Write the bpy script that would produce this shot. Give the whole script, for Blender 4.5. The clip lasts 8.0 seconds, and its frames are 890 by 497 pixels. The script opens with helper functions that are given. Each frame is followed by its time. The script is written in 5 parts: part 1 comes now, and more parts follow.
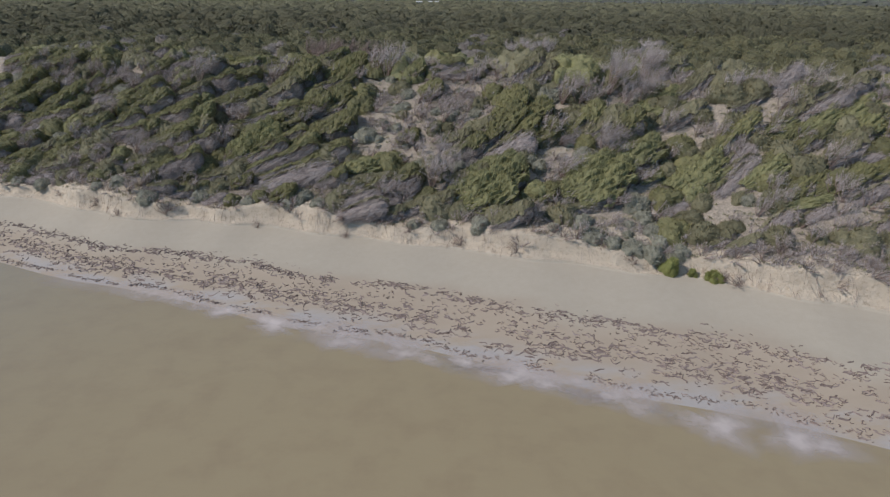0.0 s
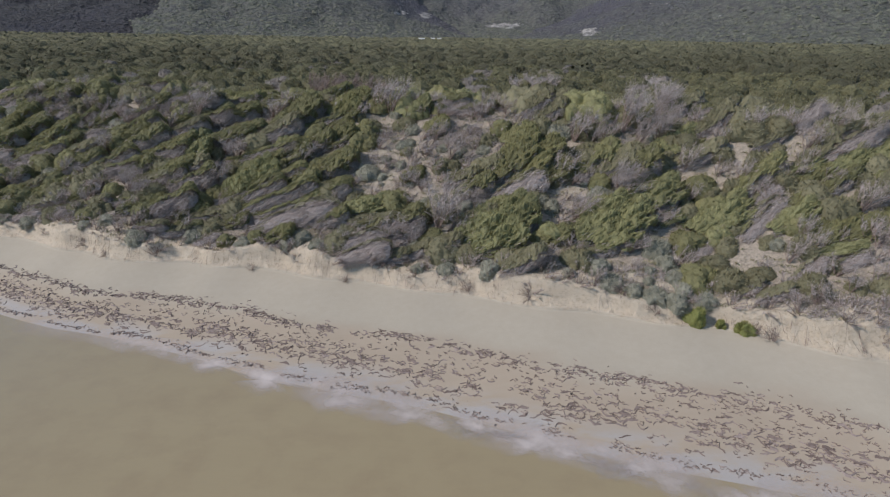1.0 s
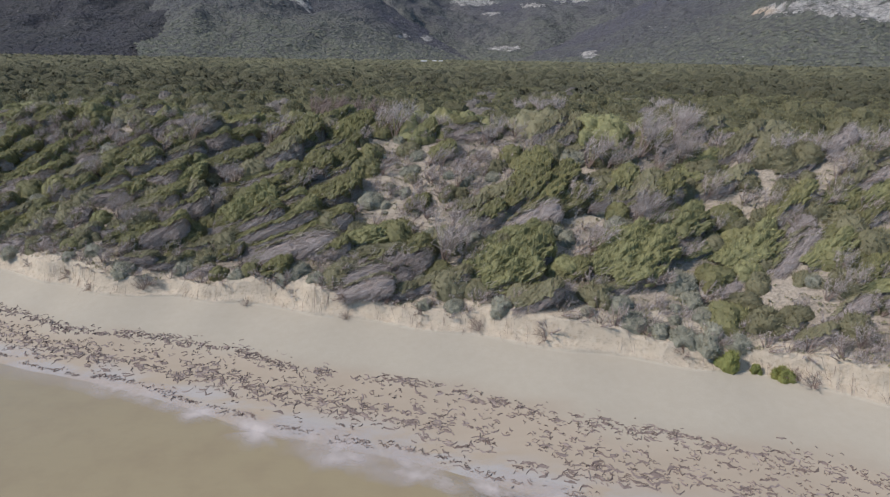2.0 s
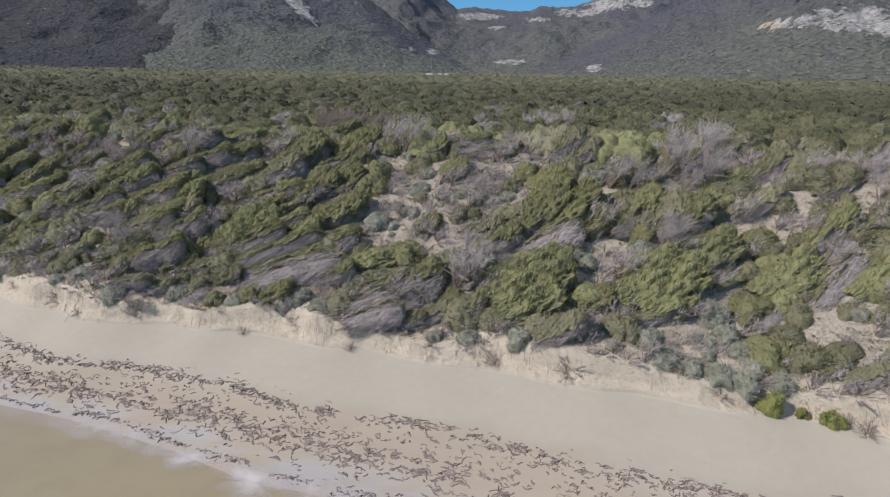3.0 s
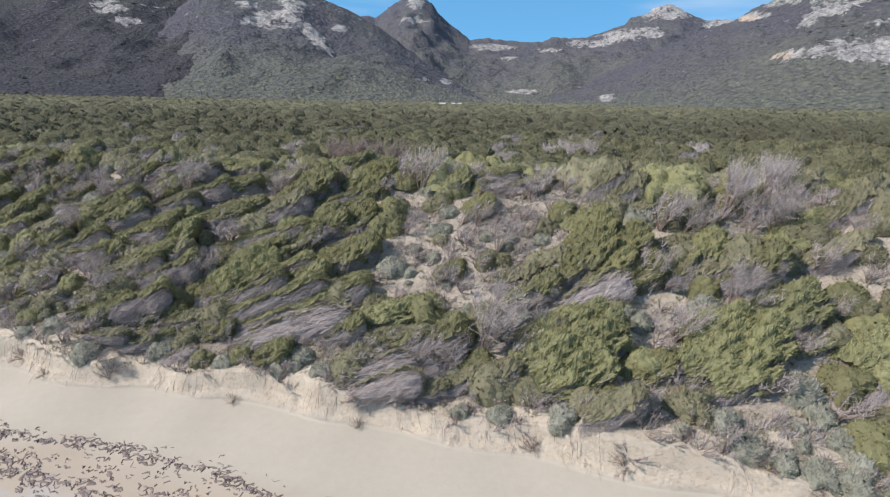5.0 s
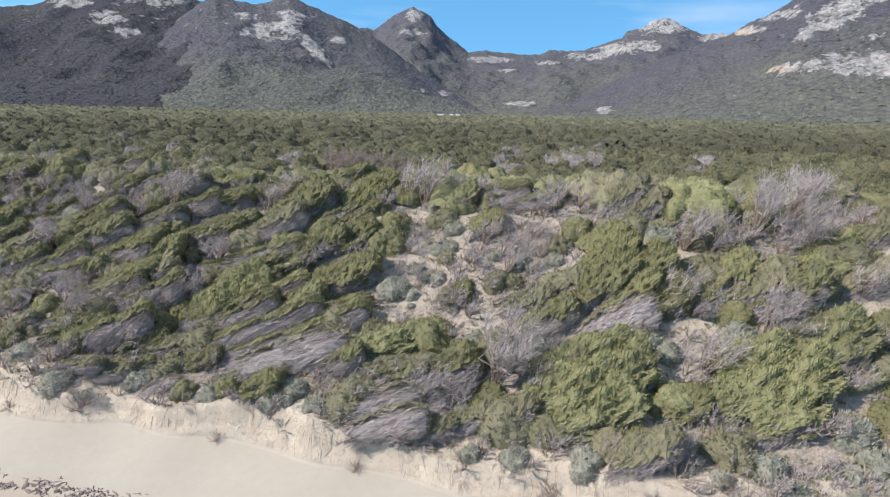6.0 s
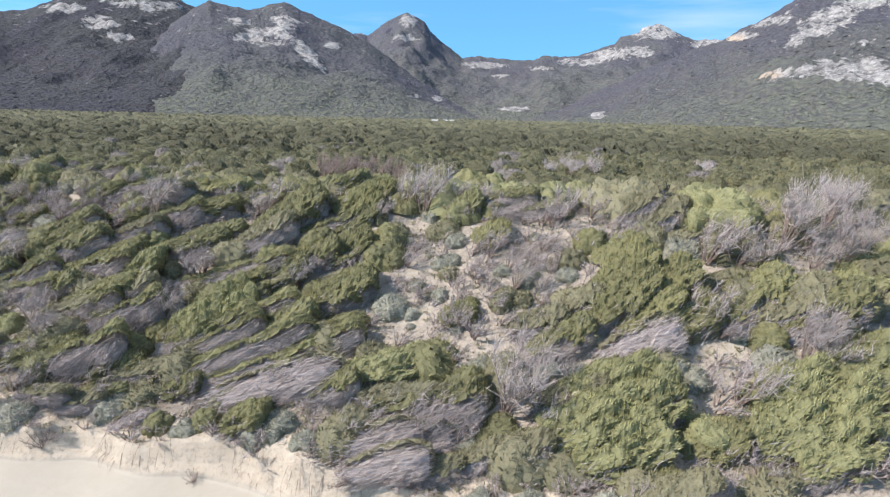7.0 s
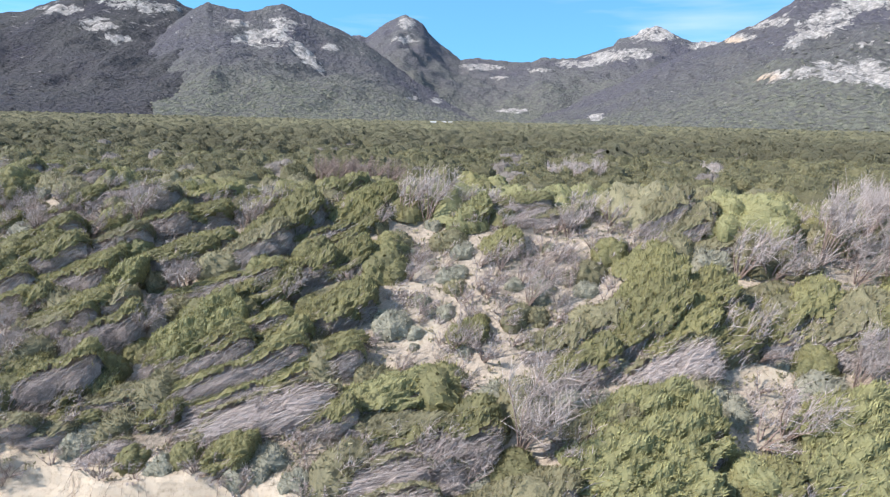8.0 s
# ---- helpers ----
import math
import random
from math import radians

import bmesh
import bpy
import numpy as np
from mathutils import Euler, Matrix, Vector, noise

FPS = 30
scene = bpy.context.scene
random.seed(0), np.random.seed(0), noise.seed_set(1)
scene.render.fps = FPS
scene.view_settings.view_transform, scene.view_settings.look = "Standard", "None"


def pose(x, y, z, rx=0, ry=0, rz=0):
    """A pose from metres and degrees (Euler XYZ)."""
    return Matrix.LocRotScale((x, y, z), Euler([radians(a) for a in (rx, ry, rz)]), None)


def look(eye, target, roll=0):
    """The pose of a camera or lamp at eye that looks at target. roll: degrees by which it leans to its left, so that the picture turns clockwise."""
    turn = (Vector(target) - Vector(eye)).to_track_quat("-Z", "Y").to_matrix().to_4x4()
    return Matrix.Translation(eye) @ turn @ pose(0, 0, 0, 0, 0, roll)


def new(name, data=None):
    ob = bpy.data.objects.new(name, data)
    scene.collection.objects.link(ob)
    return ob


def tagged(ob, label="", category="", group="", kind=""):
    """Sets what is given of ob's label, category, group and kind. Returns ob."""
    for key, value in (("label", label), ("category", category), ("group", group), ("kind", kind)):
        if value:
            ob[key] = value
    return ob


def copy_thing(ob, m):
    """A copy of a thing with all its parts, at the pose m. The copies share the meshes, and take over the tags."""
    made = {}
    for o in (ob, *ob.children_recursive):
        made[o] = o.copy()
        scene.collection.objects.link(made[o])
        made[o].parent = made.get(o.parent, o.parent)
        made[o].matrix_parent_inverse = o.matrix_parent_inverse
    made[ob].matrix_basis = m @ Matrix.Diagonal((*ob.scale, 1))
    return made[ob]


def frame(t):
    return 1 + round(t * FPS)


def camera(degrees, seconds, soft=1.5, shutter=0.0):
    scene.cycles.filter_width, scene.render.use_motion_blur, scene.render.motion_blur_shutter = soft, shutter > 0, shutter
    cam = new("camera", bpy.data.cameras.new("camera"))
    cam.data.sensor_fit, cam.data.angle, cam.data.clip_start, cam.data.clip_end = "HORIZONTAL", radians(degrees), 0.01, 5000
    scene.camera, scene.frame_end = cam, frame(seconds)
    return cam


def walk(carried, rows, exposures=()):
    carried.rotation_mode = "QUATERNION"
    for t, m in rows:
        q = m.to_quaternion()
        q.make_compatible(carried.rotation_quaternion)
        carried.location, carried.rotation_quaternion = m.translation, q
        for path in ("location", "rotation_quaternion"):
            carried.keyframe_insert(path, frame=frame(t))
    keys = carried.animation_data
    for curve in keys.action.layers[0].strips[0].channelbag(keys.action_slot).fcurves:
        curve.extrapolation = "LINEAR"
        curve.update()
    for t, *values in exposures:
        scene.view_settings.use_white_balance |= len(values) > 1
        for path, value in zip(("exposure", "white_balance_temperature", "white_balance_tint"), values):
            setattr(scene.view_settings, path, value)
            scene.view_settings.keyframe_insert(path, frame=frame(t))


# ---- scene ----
# ---- camera and its way ----
cam = camera(73.4, 8.0, soft=1.25)
PATH = [
    (0, (0.506, -1.587, 16.574), (0.469, 0.262, 15.812), 0.7),
    (0.5, (0.292, -0.293, 16.486), (0.252, 1.576, 15.776), 0.8),
    (1, (0.084, 1.035, 16.388), (0.041, 2.923, 15.727), 0.9),
    (1.5, (-0.143, 2.369, 16.345), (-0.188, 4.269, 15.722), 0.9),
    (3, (-0.927, 6.328, 16.319), (-0.991, 8.248, 15.761), 1.1),
    (3.5, (-1.156, 7.6, 16.264), (-1.234, 9.525, 15.727), 1.2),
    (4, (-1.34, 8.908, 16.229), (-1.435, 10.839, 15.714), 1.1),
    (4.5, (-1.573, 10.238, 16.212), (-1.68, 12.173, 15.72), 1.1),
    (6, (-2.454, 14.204, 16.004), (-2.553, 16.154, 15.57), 1.4),
    (6.5, (-2.725, 15.55, 15.936), (-2.814, 17.503, 15.513), 1.4),
    (7, (-2.989, 16.869, 15.877), (-3.069, 18.824, 15.46), 1.4),
    (7.5, (-3.226, 18.178, 15.832), (-3.303, 20.134, 15.418), 1.4),
    (8, (-3.479, 19.497, 15.774), (-3.554, 21.453, 15.363), 1.4),
]
EXPOSURES = [(0, -0.26), (1.5, -0.08), (3, 0.16), (4.5, 0.40), (6, 0.66), (8, 0.99)]
walk(cam, [(t, look(eye, target, roll)) for t, eye, target, roll in PATH], EXPOSURES)

# ---- sky and sun ----
SUN_FROM = Vector((-0.75, -0.31, 0.67)).normalized()
world = bpy.data.worlds.new("sky")
scene.world = world
world.use_nodes = True
wn, wl = world.node_tree.nodes, world.node_tree.links
sky = wn.new("ShaderNodeTexSky")
sky.sky_type, sky.sun_disc = "NISHITA", False
sky.sun_elevation = math.asin(SUN_FROM.z)
sky.sun_rotation = math.atan2(SUN_FROM.x, SUN_FROM.y)
sky.air_density, sky.dust_density, sky.ozone_density = 1.0, 0.1, 0.8
way = wn.new("ShaderNodeTexCoord")
lift = wn.new("ShaderNodeVectorMath")
lift.operation, lift.inputs[1].default_value = "ADD", (0, 0, 0.30)
even = wn.new("ShaderNodeVectorMath")
even.operation = "NORMALIZE"
wl.new(way.outputs["Generated"], lift.inputs[0])
wl.new(lift.outputs[0], even.inputs[0])
wl.new(even.outputs[0], sky.inputs[0])
stretch = wn.new("ShaderNodeMapping")
stretch.inputs["Scale"].default_value = (1.2, 1.2, 9.0)
wl.new(way.outputs["Generated"], stretch.inputs[0])
veil = wn.new("ShaderNodeTexNoise")
veil.inputs["Scale"].default_value, veil.inputs["Detail"].default_value = 2.2, 5
wl.new(stretch.outputs[0], veil.inputs["Vector"])
veil_ramp = wn.new("ShaderNodeValToRGB")
veil_ramp.color_ramp.elements[0].position, veil_ramp.color_ramp.elements[1].position = 0.48, 0.95
veil_ramp.color_ramp.elements[1].color = (0.55, 0.55, 0.55, 1)
wl.new(veil.outputs[0], veil_ramp.inputs[0])
cloud = wn.new("ShaderNodeMix")
cloud.data_type = "RGBA"
cloud.inputs[7].default_value = (5.6, 5.5, 5.9, 1)
parts = wn.new("ShaderNodeSeparateXYZ")
wl.new(way.outputs["Generated"], parts.inputs[0])
# Added white veil overhead, above the view, to make the skylight less blue.
unseen_veil = wn.new("ShaderNodeMapRange")
unseen_veil.inputs["From Min"].default_value, unseen_veil.inputs["From Max"].default_value, unseen_veil.inputs["To Max"].default_value = 0.28, 0.90, 0.42
wl.new(parts.outputs[2], unseen_veil.inputs[0])
both = wn.new("ShaderNodeMath")
both.operation = "MAXIMUM"
wl.new(veil_ramp.outputs[0], both.inputs[0])
wl.new(unseen_veil.outputs[0], both.inputs[1])
wl.new(both.outputs[0], cloud.inputs[0])
clear = wn.new("ShaderNodeMix")
clear.data_type, clear.blend_type = "RGBA", "MULTIPLY"
clear.inputs[0].default_value, clear.inputs[7].default_value = 1.0, (0.65, 1.15, 1.27, 1)
wl.new(sky.outputs[0], clear.inputs[6])
wl.new(clear.outputs[2], cloud.inputs[6])
wl.new(cloud.outputs[2], wn["Background"].inputs[0])
wn["Background"].inputs[1].default_value = 0.132
sun_data = bpy.data.lights.new("sun", "SUN")
sun_data.energy, sun_data.angle, sun_data.color = 4.2, radians(0.6), (1.0, 0.918, 0.85)
sun = new("sun", sun_data)
sun.matrix_world = look(SUN_FROM * 300, (0, 0, 0))


# ---- materials ----
class Mat:
    """A node material with a few short ways to add nodes."""

    def __init__(self, name, rough=0.9, spec=0.2):
        self.m = bpy.data.materials.new(name)
        self.m.use_nodes = True
        self.n, self.l = self.m.node_tree.nodes, self.m.node_tree.links
        self.b = self.n["Principled BSDF"]
        self.b.inputs["Roughness"].default_value = rough
        self.b.inputs["Specular IOR Level"].default_value = spec
        self.pos = self.n.new("ShaderNodeNewGeometry").outputs["Position"]

    def noise(self, scale, detail=4, rough=0.6, stretch=None, out=0):
        t = self.n.new("ShaderNodeTexNoise")
        t.inputs["Scale"].default_value, t.inputs["Detail"].default_value, t.inputs["Roughness"].default_value = scale, detail, rough
        vec = self.pos
        if stretch:
            s = self.n.new("ShaderNodeMapping")
            s.inputs["Scale"].default_value = stretch[:3]
            s.inputs["Rotation"].default_value = (0, 0, stretch[3] if len(stretch) > 3 else 0)
            self.l.new(vec, s.inputs[0])
            vec = s.outputs[0]
        self.l.new(vec, t.inputs["Vector"])
        return t.outputs[out]

    def cells(self, scale, feature="F1", out=0):
        t = self.n.new("ShaderNodeTexVoronoi")
        t.feature = feature
        t.inputs["Scale"].default_value = scale
        self.l.new(self.pos, t.inputs["Vector"])
        return t.outputs[out]

    def ramp(self, fac, stops):
        r = self.n.new("ShaderNodeValToRGB")
        e = r.color_ramp.elements
        while len(e) < len(stops):
            e.new(0.5)
        for el, (p, c) in zip(e, stops):
            el.position = p
            el.color = (c, c, c, 1) if isinstance(c, (int, float)) else (*c, 1)
        self.l.new(fac, r.inputs[0])
        return r.outputs[0]

    def mix(self, fac, a, b, how="MIX"):
        x = self.n.new("ShaderNodeMix")
        x.data_type, x.blend_type = "RGBA", how
        for sock, v in ((x.inputs[0], fac), (x.inputs[6], a), (x.inputs[7], b)):
            if isinstance(v, (int, float)):
                sock.default_value = v
            elif isinstance(v, tuple):
                sock.default_value = (*v, 1)
            else:
                self.l.new(v, sock)
        return x.outputs[2]

    def math(self, op, a, b=0.0, c=0.0):
        x = self.n.new("ShaderNodeMath")
        x.operation = op
        for sock, v in zip(x.inputs, (a, b, c)):
            if isinstance(v, (int, float)):
                sock.default_value = v
            else:
                self.l.new(v, sock)
        return x.outputs[0]

    def attr(self, name):
        a = self.n.new("ShaderNodeAttribute")
        a.attribute_name = name
        return a.outputs["Fac"]

    def island(self):
        return self.n.new("ShaderNodeNewGeometry").outputs["Random Per Island"]

    def each(self):
        return self.n.new("ShaderNodeObjectInfo").outputs["Random"]

    def colour(self, c):
        if isinstance(c, tuple):
            self.b.inputs["Base Color"].default_value = (*c, 1)
        else:
            self.l.new(c, self.b.inputs["Base Color"])
        return self

    def bump(self, height, distance, strength=1.0):
        x = self.n.new("ShaderNodeBump")
        x.inputs["Distance"].default_value, x.inputs["Strength"].default_value = distance, strength
        self.l.new(height, x.inputs["Height"])
        self.l.new(x.outputs[0], self.b.inputs["Normal"])
        return self


def sand_material():
    m = Mat("sand", 0.95, 0.1)
    dry = m.mix(m.noise(0.35, 5), (0.342, 0.303, 0.246), (0.392, 0.349, 0.287))
    dry = m.mix(m.ramp(m.noise(2.5, 6), [(0.35, 0.0), (0.7, 0.4)]), dry, (0.326, 0.289, 0.232))
    dry = m.mix(m.math("MULTIPLY", m.attr("loose"), m.ramp(m.noise(3.2, 8, 0.8), [(0.46, 0.0), (0.62, 0.75)])), dry, (0.25, 0.20, 0.145))
    wet = m.mix(m.noise(0.8, 4, stretch=(0.4, 1.6, 1, 0.25)), (0.300, 0.244, 0.188), (0.365, 0.302, 0.238))
    c = m.mix(m.attr("wet"), dry, wet)
    # Paler colour for thin wash and the sky's reflection painted on wet sand.
    sky_sheen = m.math("MULTIPLY", m.attr("swash"), m.ramp(m.noise(0.55, 5, 0.6, stretch=(0.5, 1.5, 1, 0.3)), [(0.42, 0.0), (0.58, 1.0)]))
    c = m.mix(m.math("MULTIPLY", sky_sheen, 0.85), c, (0.335, 0.317, 0.310))
    scarp = m.mix(m.noise(1.6, 6, stretch=(1, 1, 0.5)), (0.52, 0.43, 0.33), (0.66, 0.575, 0.465))
    scarp = m.mix(m.ramp(m.noise(4.5, 7, 0.75), [(0.50, 0.0), (0.66, 0.6)]), scarp, (0.36, 0.285, 0.21))
    c = m.mix(m.attr("scarp"), c, scarp)
    litter = m.mix(m.ramp(m.noise(7, 8, 0.75), [(0.35, 0.0), (0.65, 1.0)]), (0.19, 0.16, 0.13), (0.40, 0.345, 0.285))
    edge = m.math("ADD", m.attr("litter"), m.math("MULTIPLY", m.math("SUBTRACT", m.noise(2.2, 7, 0.7), 0.5), 1.7))
    c = m.mix(m.ramp(edge, [(0.40, 0.0), (0.62, 1.0)]), c, litter)
    far = m.mix(m.noise(0.02, 6), (0.06, 0.065, 0.03), (0.11, 0.105, 0.06))
    c = m.mix(m.attr("bushland"), c, far)
    m.colour(c)
    m.l.new(m.math("SUBTRACT", 0.95, m.math("MULTIPLY", sky_sheen, 0.25)), m.b.inputs["Roughness"])
    smooth_sand = m.math("MULTIPLY", m.mix(0.5, m.noise(4, 8, 0.7), m.noise(0.9, 6, 0.7)), 0.35)
    broken = m.math("MULTIPLY", m.noise(3.6, 8, 0.8), 5.0)
    return m.bump(m.mix(m.attr("scarp"), smooth_sand, broken), 0.10, 0.7).m


def water_material():
    m = Mat("shallow_water", 0.12, 0.35)
    silt = m.mix(m.noise(0.12, 5, stretch=(0.6, 1.4, 1, 0.25)), (0.262, 0.207, 0.122), (0.303, 0.248, 0.152))
    silt = m.mix(m.ramp(m.noise(0.5, 4), [(0.45, 0.0), (0.75, 0.4)]), silt, (0.22, 0.16, 0.10))
    m.colour(silt)
    return m.bump(m.noise(1.2, 5, 0.6, stretch=(0.5, 1.5, 1, 0.25)), 0.05, 0.25).m


def foam_material():
    m = Mat("foam", 0.7, 0.2)
    m.colour(m.mix(m.noise(3, 4), (0.47, 0.415, 0.395), (0.56, 0.50, 0.48)))
    a = m.math("MULTIPLY", m.attr("cover"), m.ramp(m.noise(0.9, 5, 0.55), [(0.30, 0.35), (0.62, 1.0)]))
    m.l.new(m.math("MULTIPLY", a, 0.85), m.b.inputs["Alpha"])
    return m.m


def leaf_material(name, dark, mid, light, rough=0.6, key="", fine=13.0, dead=None):
    """Leaves that let some light through; colour differs from spray to spray and from plant to plant. Low tuft values
    paint the shaded inside of a crown.
    """
    m = Mat(name, rough, 0.25)
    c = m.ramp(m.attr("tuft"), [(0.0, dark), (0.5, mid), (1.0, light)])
    plant = m.attr(key) if key else m.each()
    c = m.mix(m.math("MULTIPLY", plant, 0.55), c, m.mix(m.math("FRACT", m.math("MULTIPLY", plant, 7.3)), dark, light))
    c = m.mix(m.ramp(m.noise(0.8, 3), [(0.4, 0.0), (0.7, 0.45)]), c, mid)
    if dead:
        c = m.mix(m.ramp(plant, [(0.90, 0.0), (0.93, 0.85)]), c, dead)
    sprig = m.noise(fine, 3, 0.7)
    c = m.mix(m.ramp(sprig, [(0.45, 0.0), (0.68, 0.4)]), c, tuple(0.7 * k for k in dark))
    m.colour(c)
    m.bump(sprig, 1.0 / fine, 0.8)
    thin = m.n.new("ShaderNodeBsdfTranslucent")
    m.l.new(c, thin.inputs[0])
    both = m.n.new("ShaderNodeMixShader")
    both.inputs[0].default_value = 0.32
    m.l.new(m.b.outputs[0], both.inputs[1])
    m.l.new(thin.outputs[0], both.inputs[2])
    m.l.new(both.outputs[0], m.n["Material Output"].inputs[0])
    return m.m


def twig_material(name, a, b):
    m = Mat(name, 0.9, 0.1)
    c = m.mix(m.attr("tuft"), a, b)
    c = m.mix(m.math("MULTIPLY", m.each(), 0.4), c, a)
    grain = m.noise(9, 5, 0.75, stretch=(0.35, 1.6, 0.8, -0.4))
    c = m.mix(m.ramp(grain, [(0.42, 0.0), (0.68, 0.65)]), c, tuple(0.45 * k for k in a))
    m.bump(grain, 0.12, 1.0)
    return m.colour(c).m


def kelp_material():
    m = Mat("dry_wrack", 0.75, 0.3)
    return m.colour(m.ramp(m.island(), [(0.0, (0.125, 0.092, 0.080)), (0.6, (0.190, 0.148, 0.132)), (1.0, (0.275, 0.222, 0.200))])).m


def mountain_material():
    m = Mat("mountain_scrub_and_granite", 0.95, 0.1)
    # Scrub colours hold the blue of distance haze, as no air is modelled.
    hazy_veg = m.mix(m.ramp(m.noise(0.0035, 5), [(0.38, 0.0), (0.62, 1.0)]), (0.094, 0.091, 0.118), (0.132, 0.132, 0.128))
    hazy_veg = m.mix(m.attr("low"), hazy_veg, m.mix(m.noise(0.01, 5), (0.146, 0.154, 0.116), (0.192, 0.199, 0.150)))
    hazy_veg = m.mix(m.ramp(m.noise(0.028, 6, 0.75), [(0.42, 0.0), (0.64, 0.65)]), hazy_veg, (0.086, 0.083, 0.098))
    hazy_veg = m.mix(m.ramp(m.noise(0.12, 5, 0.75), [(0.50, 0.0), (0.66, 0.5)]), hazy_veg, (0.235, 0.228, 0.20))
    # Shade between the tree crowns is painted dark, away from each cell centre.
    crown_gap = m.cells(0.075)
    hazy_veg = m.mix(m.ramp(crown_gap, [(0.30, 0.0), (0.85, 0.55)]), hazy_veg, (0.070, 0.069, 0.076))
    # A tone under 1 puts a mountain's shade into its scrub colour.
    hazy_veg = m.mix(1.0, hazy_veg, m.attr("tone"), "MULTIPLY")
    streak = m.noise(0.035, 6, 0.65, stretch=(1.0, 1.0, 0.35))
    rock = m.mix(streak, (0.33, 0.315, 0.30), (0.57, 0.535, 0.50))
    rock = m.mix(m.ramp(m.noise(0.06, 6, 0.8), [(0.47, 0.0), (0.57, 0.85)]), rock, (0.19, 0.182, 0.178))
    rock = m.mix(m.ramp(m.noise(0.09, 4, 0.6, stretch=(1.0, 1.0, 0.14)), [(0.50, 0.0), (0.58, 0.7)]), rock, (0.22, 0.212, 0.208))
    rock = m.mix(m.math("MULTIPLY", m.attr("rust"), 0.8), rock, (0.52, 0.40, 0.29))
    k = m.math("ADD", m.attr("rock"), m.math("MULTIPLY", m.math("SUBTRACT", m.noise(0.013, 4, 0.6), 0.5), 1.3))
    k = m.math("ADD", k, m.math("MULTIPLY", m.math("SUBTRACT", m.noise(0.038, 7, 0.8, stretch=(1, 1, 0.55)), 0.5), 2.7))
    mask = m.ramp(k, [(0.47, 0.0), (0.54, 1.0)])
    m.colour(m.mix(mask, hazy_veg, rock))
    h = m.mix(mask, m.math("SUBTRACT", m.noise(0.05, 6, 0.75), m.math("MULTIPLY", crown_gap, 0.35)), m.noise(0.04, 7, 0.75))
    return m.bump(h, 15.0, 1.0).m


SAND, WATER, FOAM = sand_material(), water_material(), foam_material()
LEAF_OLIVE = leaf_material("olive_leaves", (0.125, 0.122, 0.068), (0.262, 0.248, 0.118), (0.450, 0.425, 0.200))
LEAF_BRIGHT = leaf_material("bright_leaves", (0.162, 0.161, 0.086), (0.328, 0.322, 0.158), (0.530, 0.510, 0.260))
LEAF_LIME = leaf_material("lime_leaves", (0.205, 0.220, 0.082), (0.310, 0.322, 0.112), (0.450, 0.445, 0.175))
LEAF_SILVER = leaf_material("silver_leaves", (0.225, 0.222, 0.175), (0.375, 0.366, 0.290), (0.540, 0.525, 0.430), 0.7)
LEAF_DULL = leaf_material("dull_leaves", (0.145, 0.136, 0.085), (0.270, 0.250, 0.150), (0.430, 0.397, 0.250))
LEAF_MANY = leaf_material("thicket_leaves", (0.096, 0.093, 0.057), (0.220, 0.206, 0.114), (0.378, 0.351, 0.189), key="shade", fine=5.0, dead=(0.30, 0.262, 0.248))
TWIG_GREY = twig_material("grey_twigs", (0.375, 0.322, 0.305), (0.700, 0.615, 0.580))
TWIG_BROWN = twig_material("brown_twigs", (0.255, 0.190, 0.165), (0.449, 0.350, 0.314))
TWIG_STRAW = twig_material("straw", (0.30, 0.255, 0.195), (0.55, 0.48, 0.37))
WRACK, MOUNTAIN = kelp_material(), mountain_material()


# ---- small tools ----
def lattice(ix, iy, seed):
    h = np.sin(ix * 127.1 + iy * 311.7 + seed * 74.7) * 43758.5453
    return h - np.floor(h)


def vnoise(x, y, seed=0):
    """Smooth value noise from 0 to 1, of period-free lattice cells 1 wide."""
    x, y = np.asarray(x, float), np.asarray(y, float)
    ix, iy = np.floor(x), np.floor(y)
    fx, fy = x - ix, y - iy
    fx, fy = fx * fx * (3 - 2 * fx), fy * fy * (3 - 2 * fy)
    a, b = lattice(ix, iy, seed), lattice(ix + 1, iy, seed)
    c, d = lattice(ix, iy + 1, seed), lattice(ix + 1, iy + 1, seed)
    return (a + (b - a) * fx) * (1 - fy) + (c + (d - c) * fx) * fy


def fbm(x, y, octaves=4, seed=0):
    total, amp, size = 0.0, 1.0, 0.0
    for k in range(octaves):
        total = total + amp * vnoise(x * 2**k, y * 2**k, seed + 7 * k)
        size += amp
        amp *= 0.5
    return total / size


def smooth(a, b, x):
    t = np.clip((np.asarray(x, float) - a) / (b - a), 0, 1)
    return t * t * (3 - 2 * t)


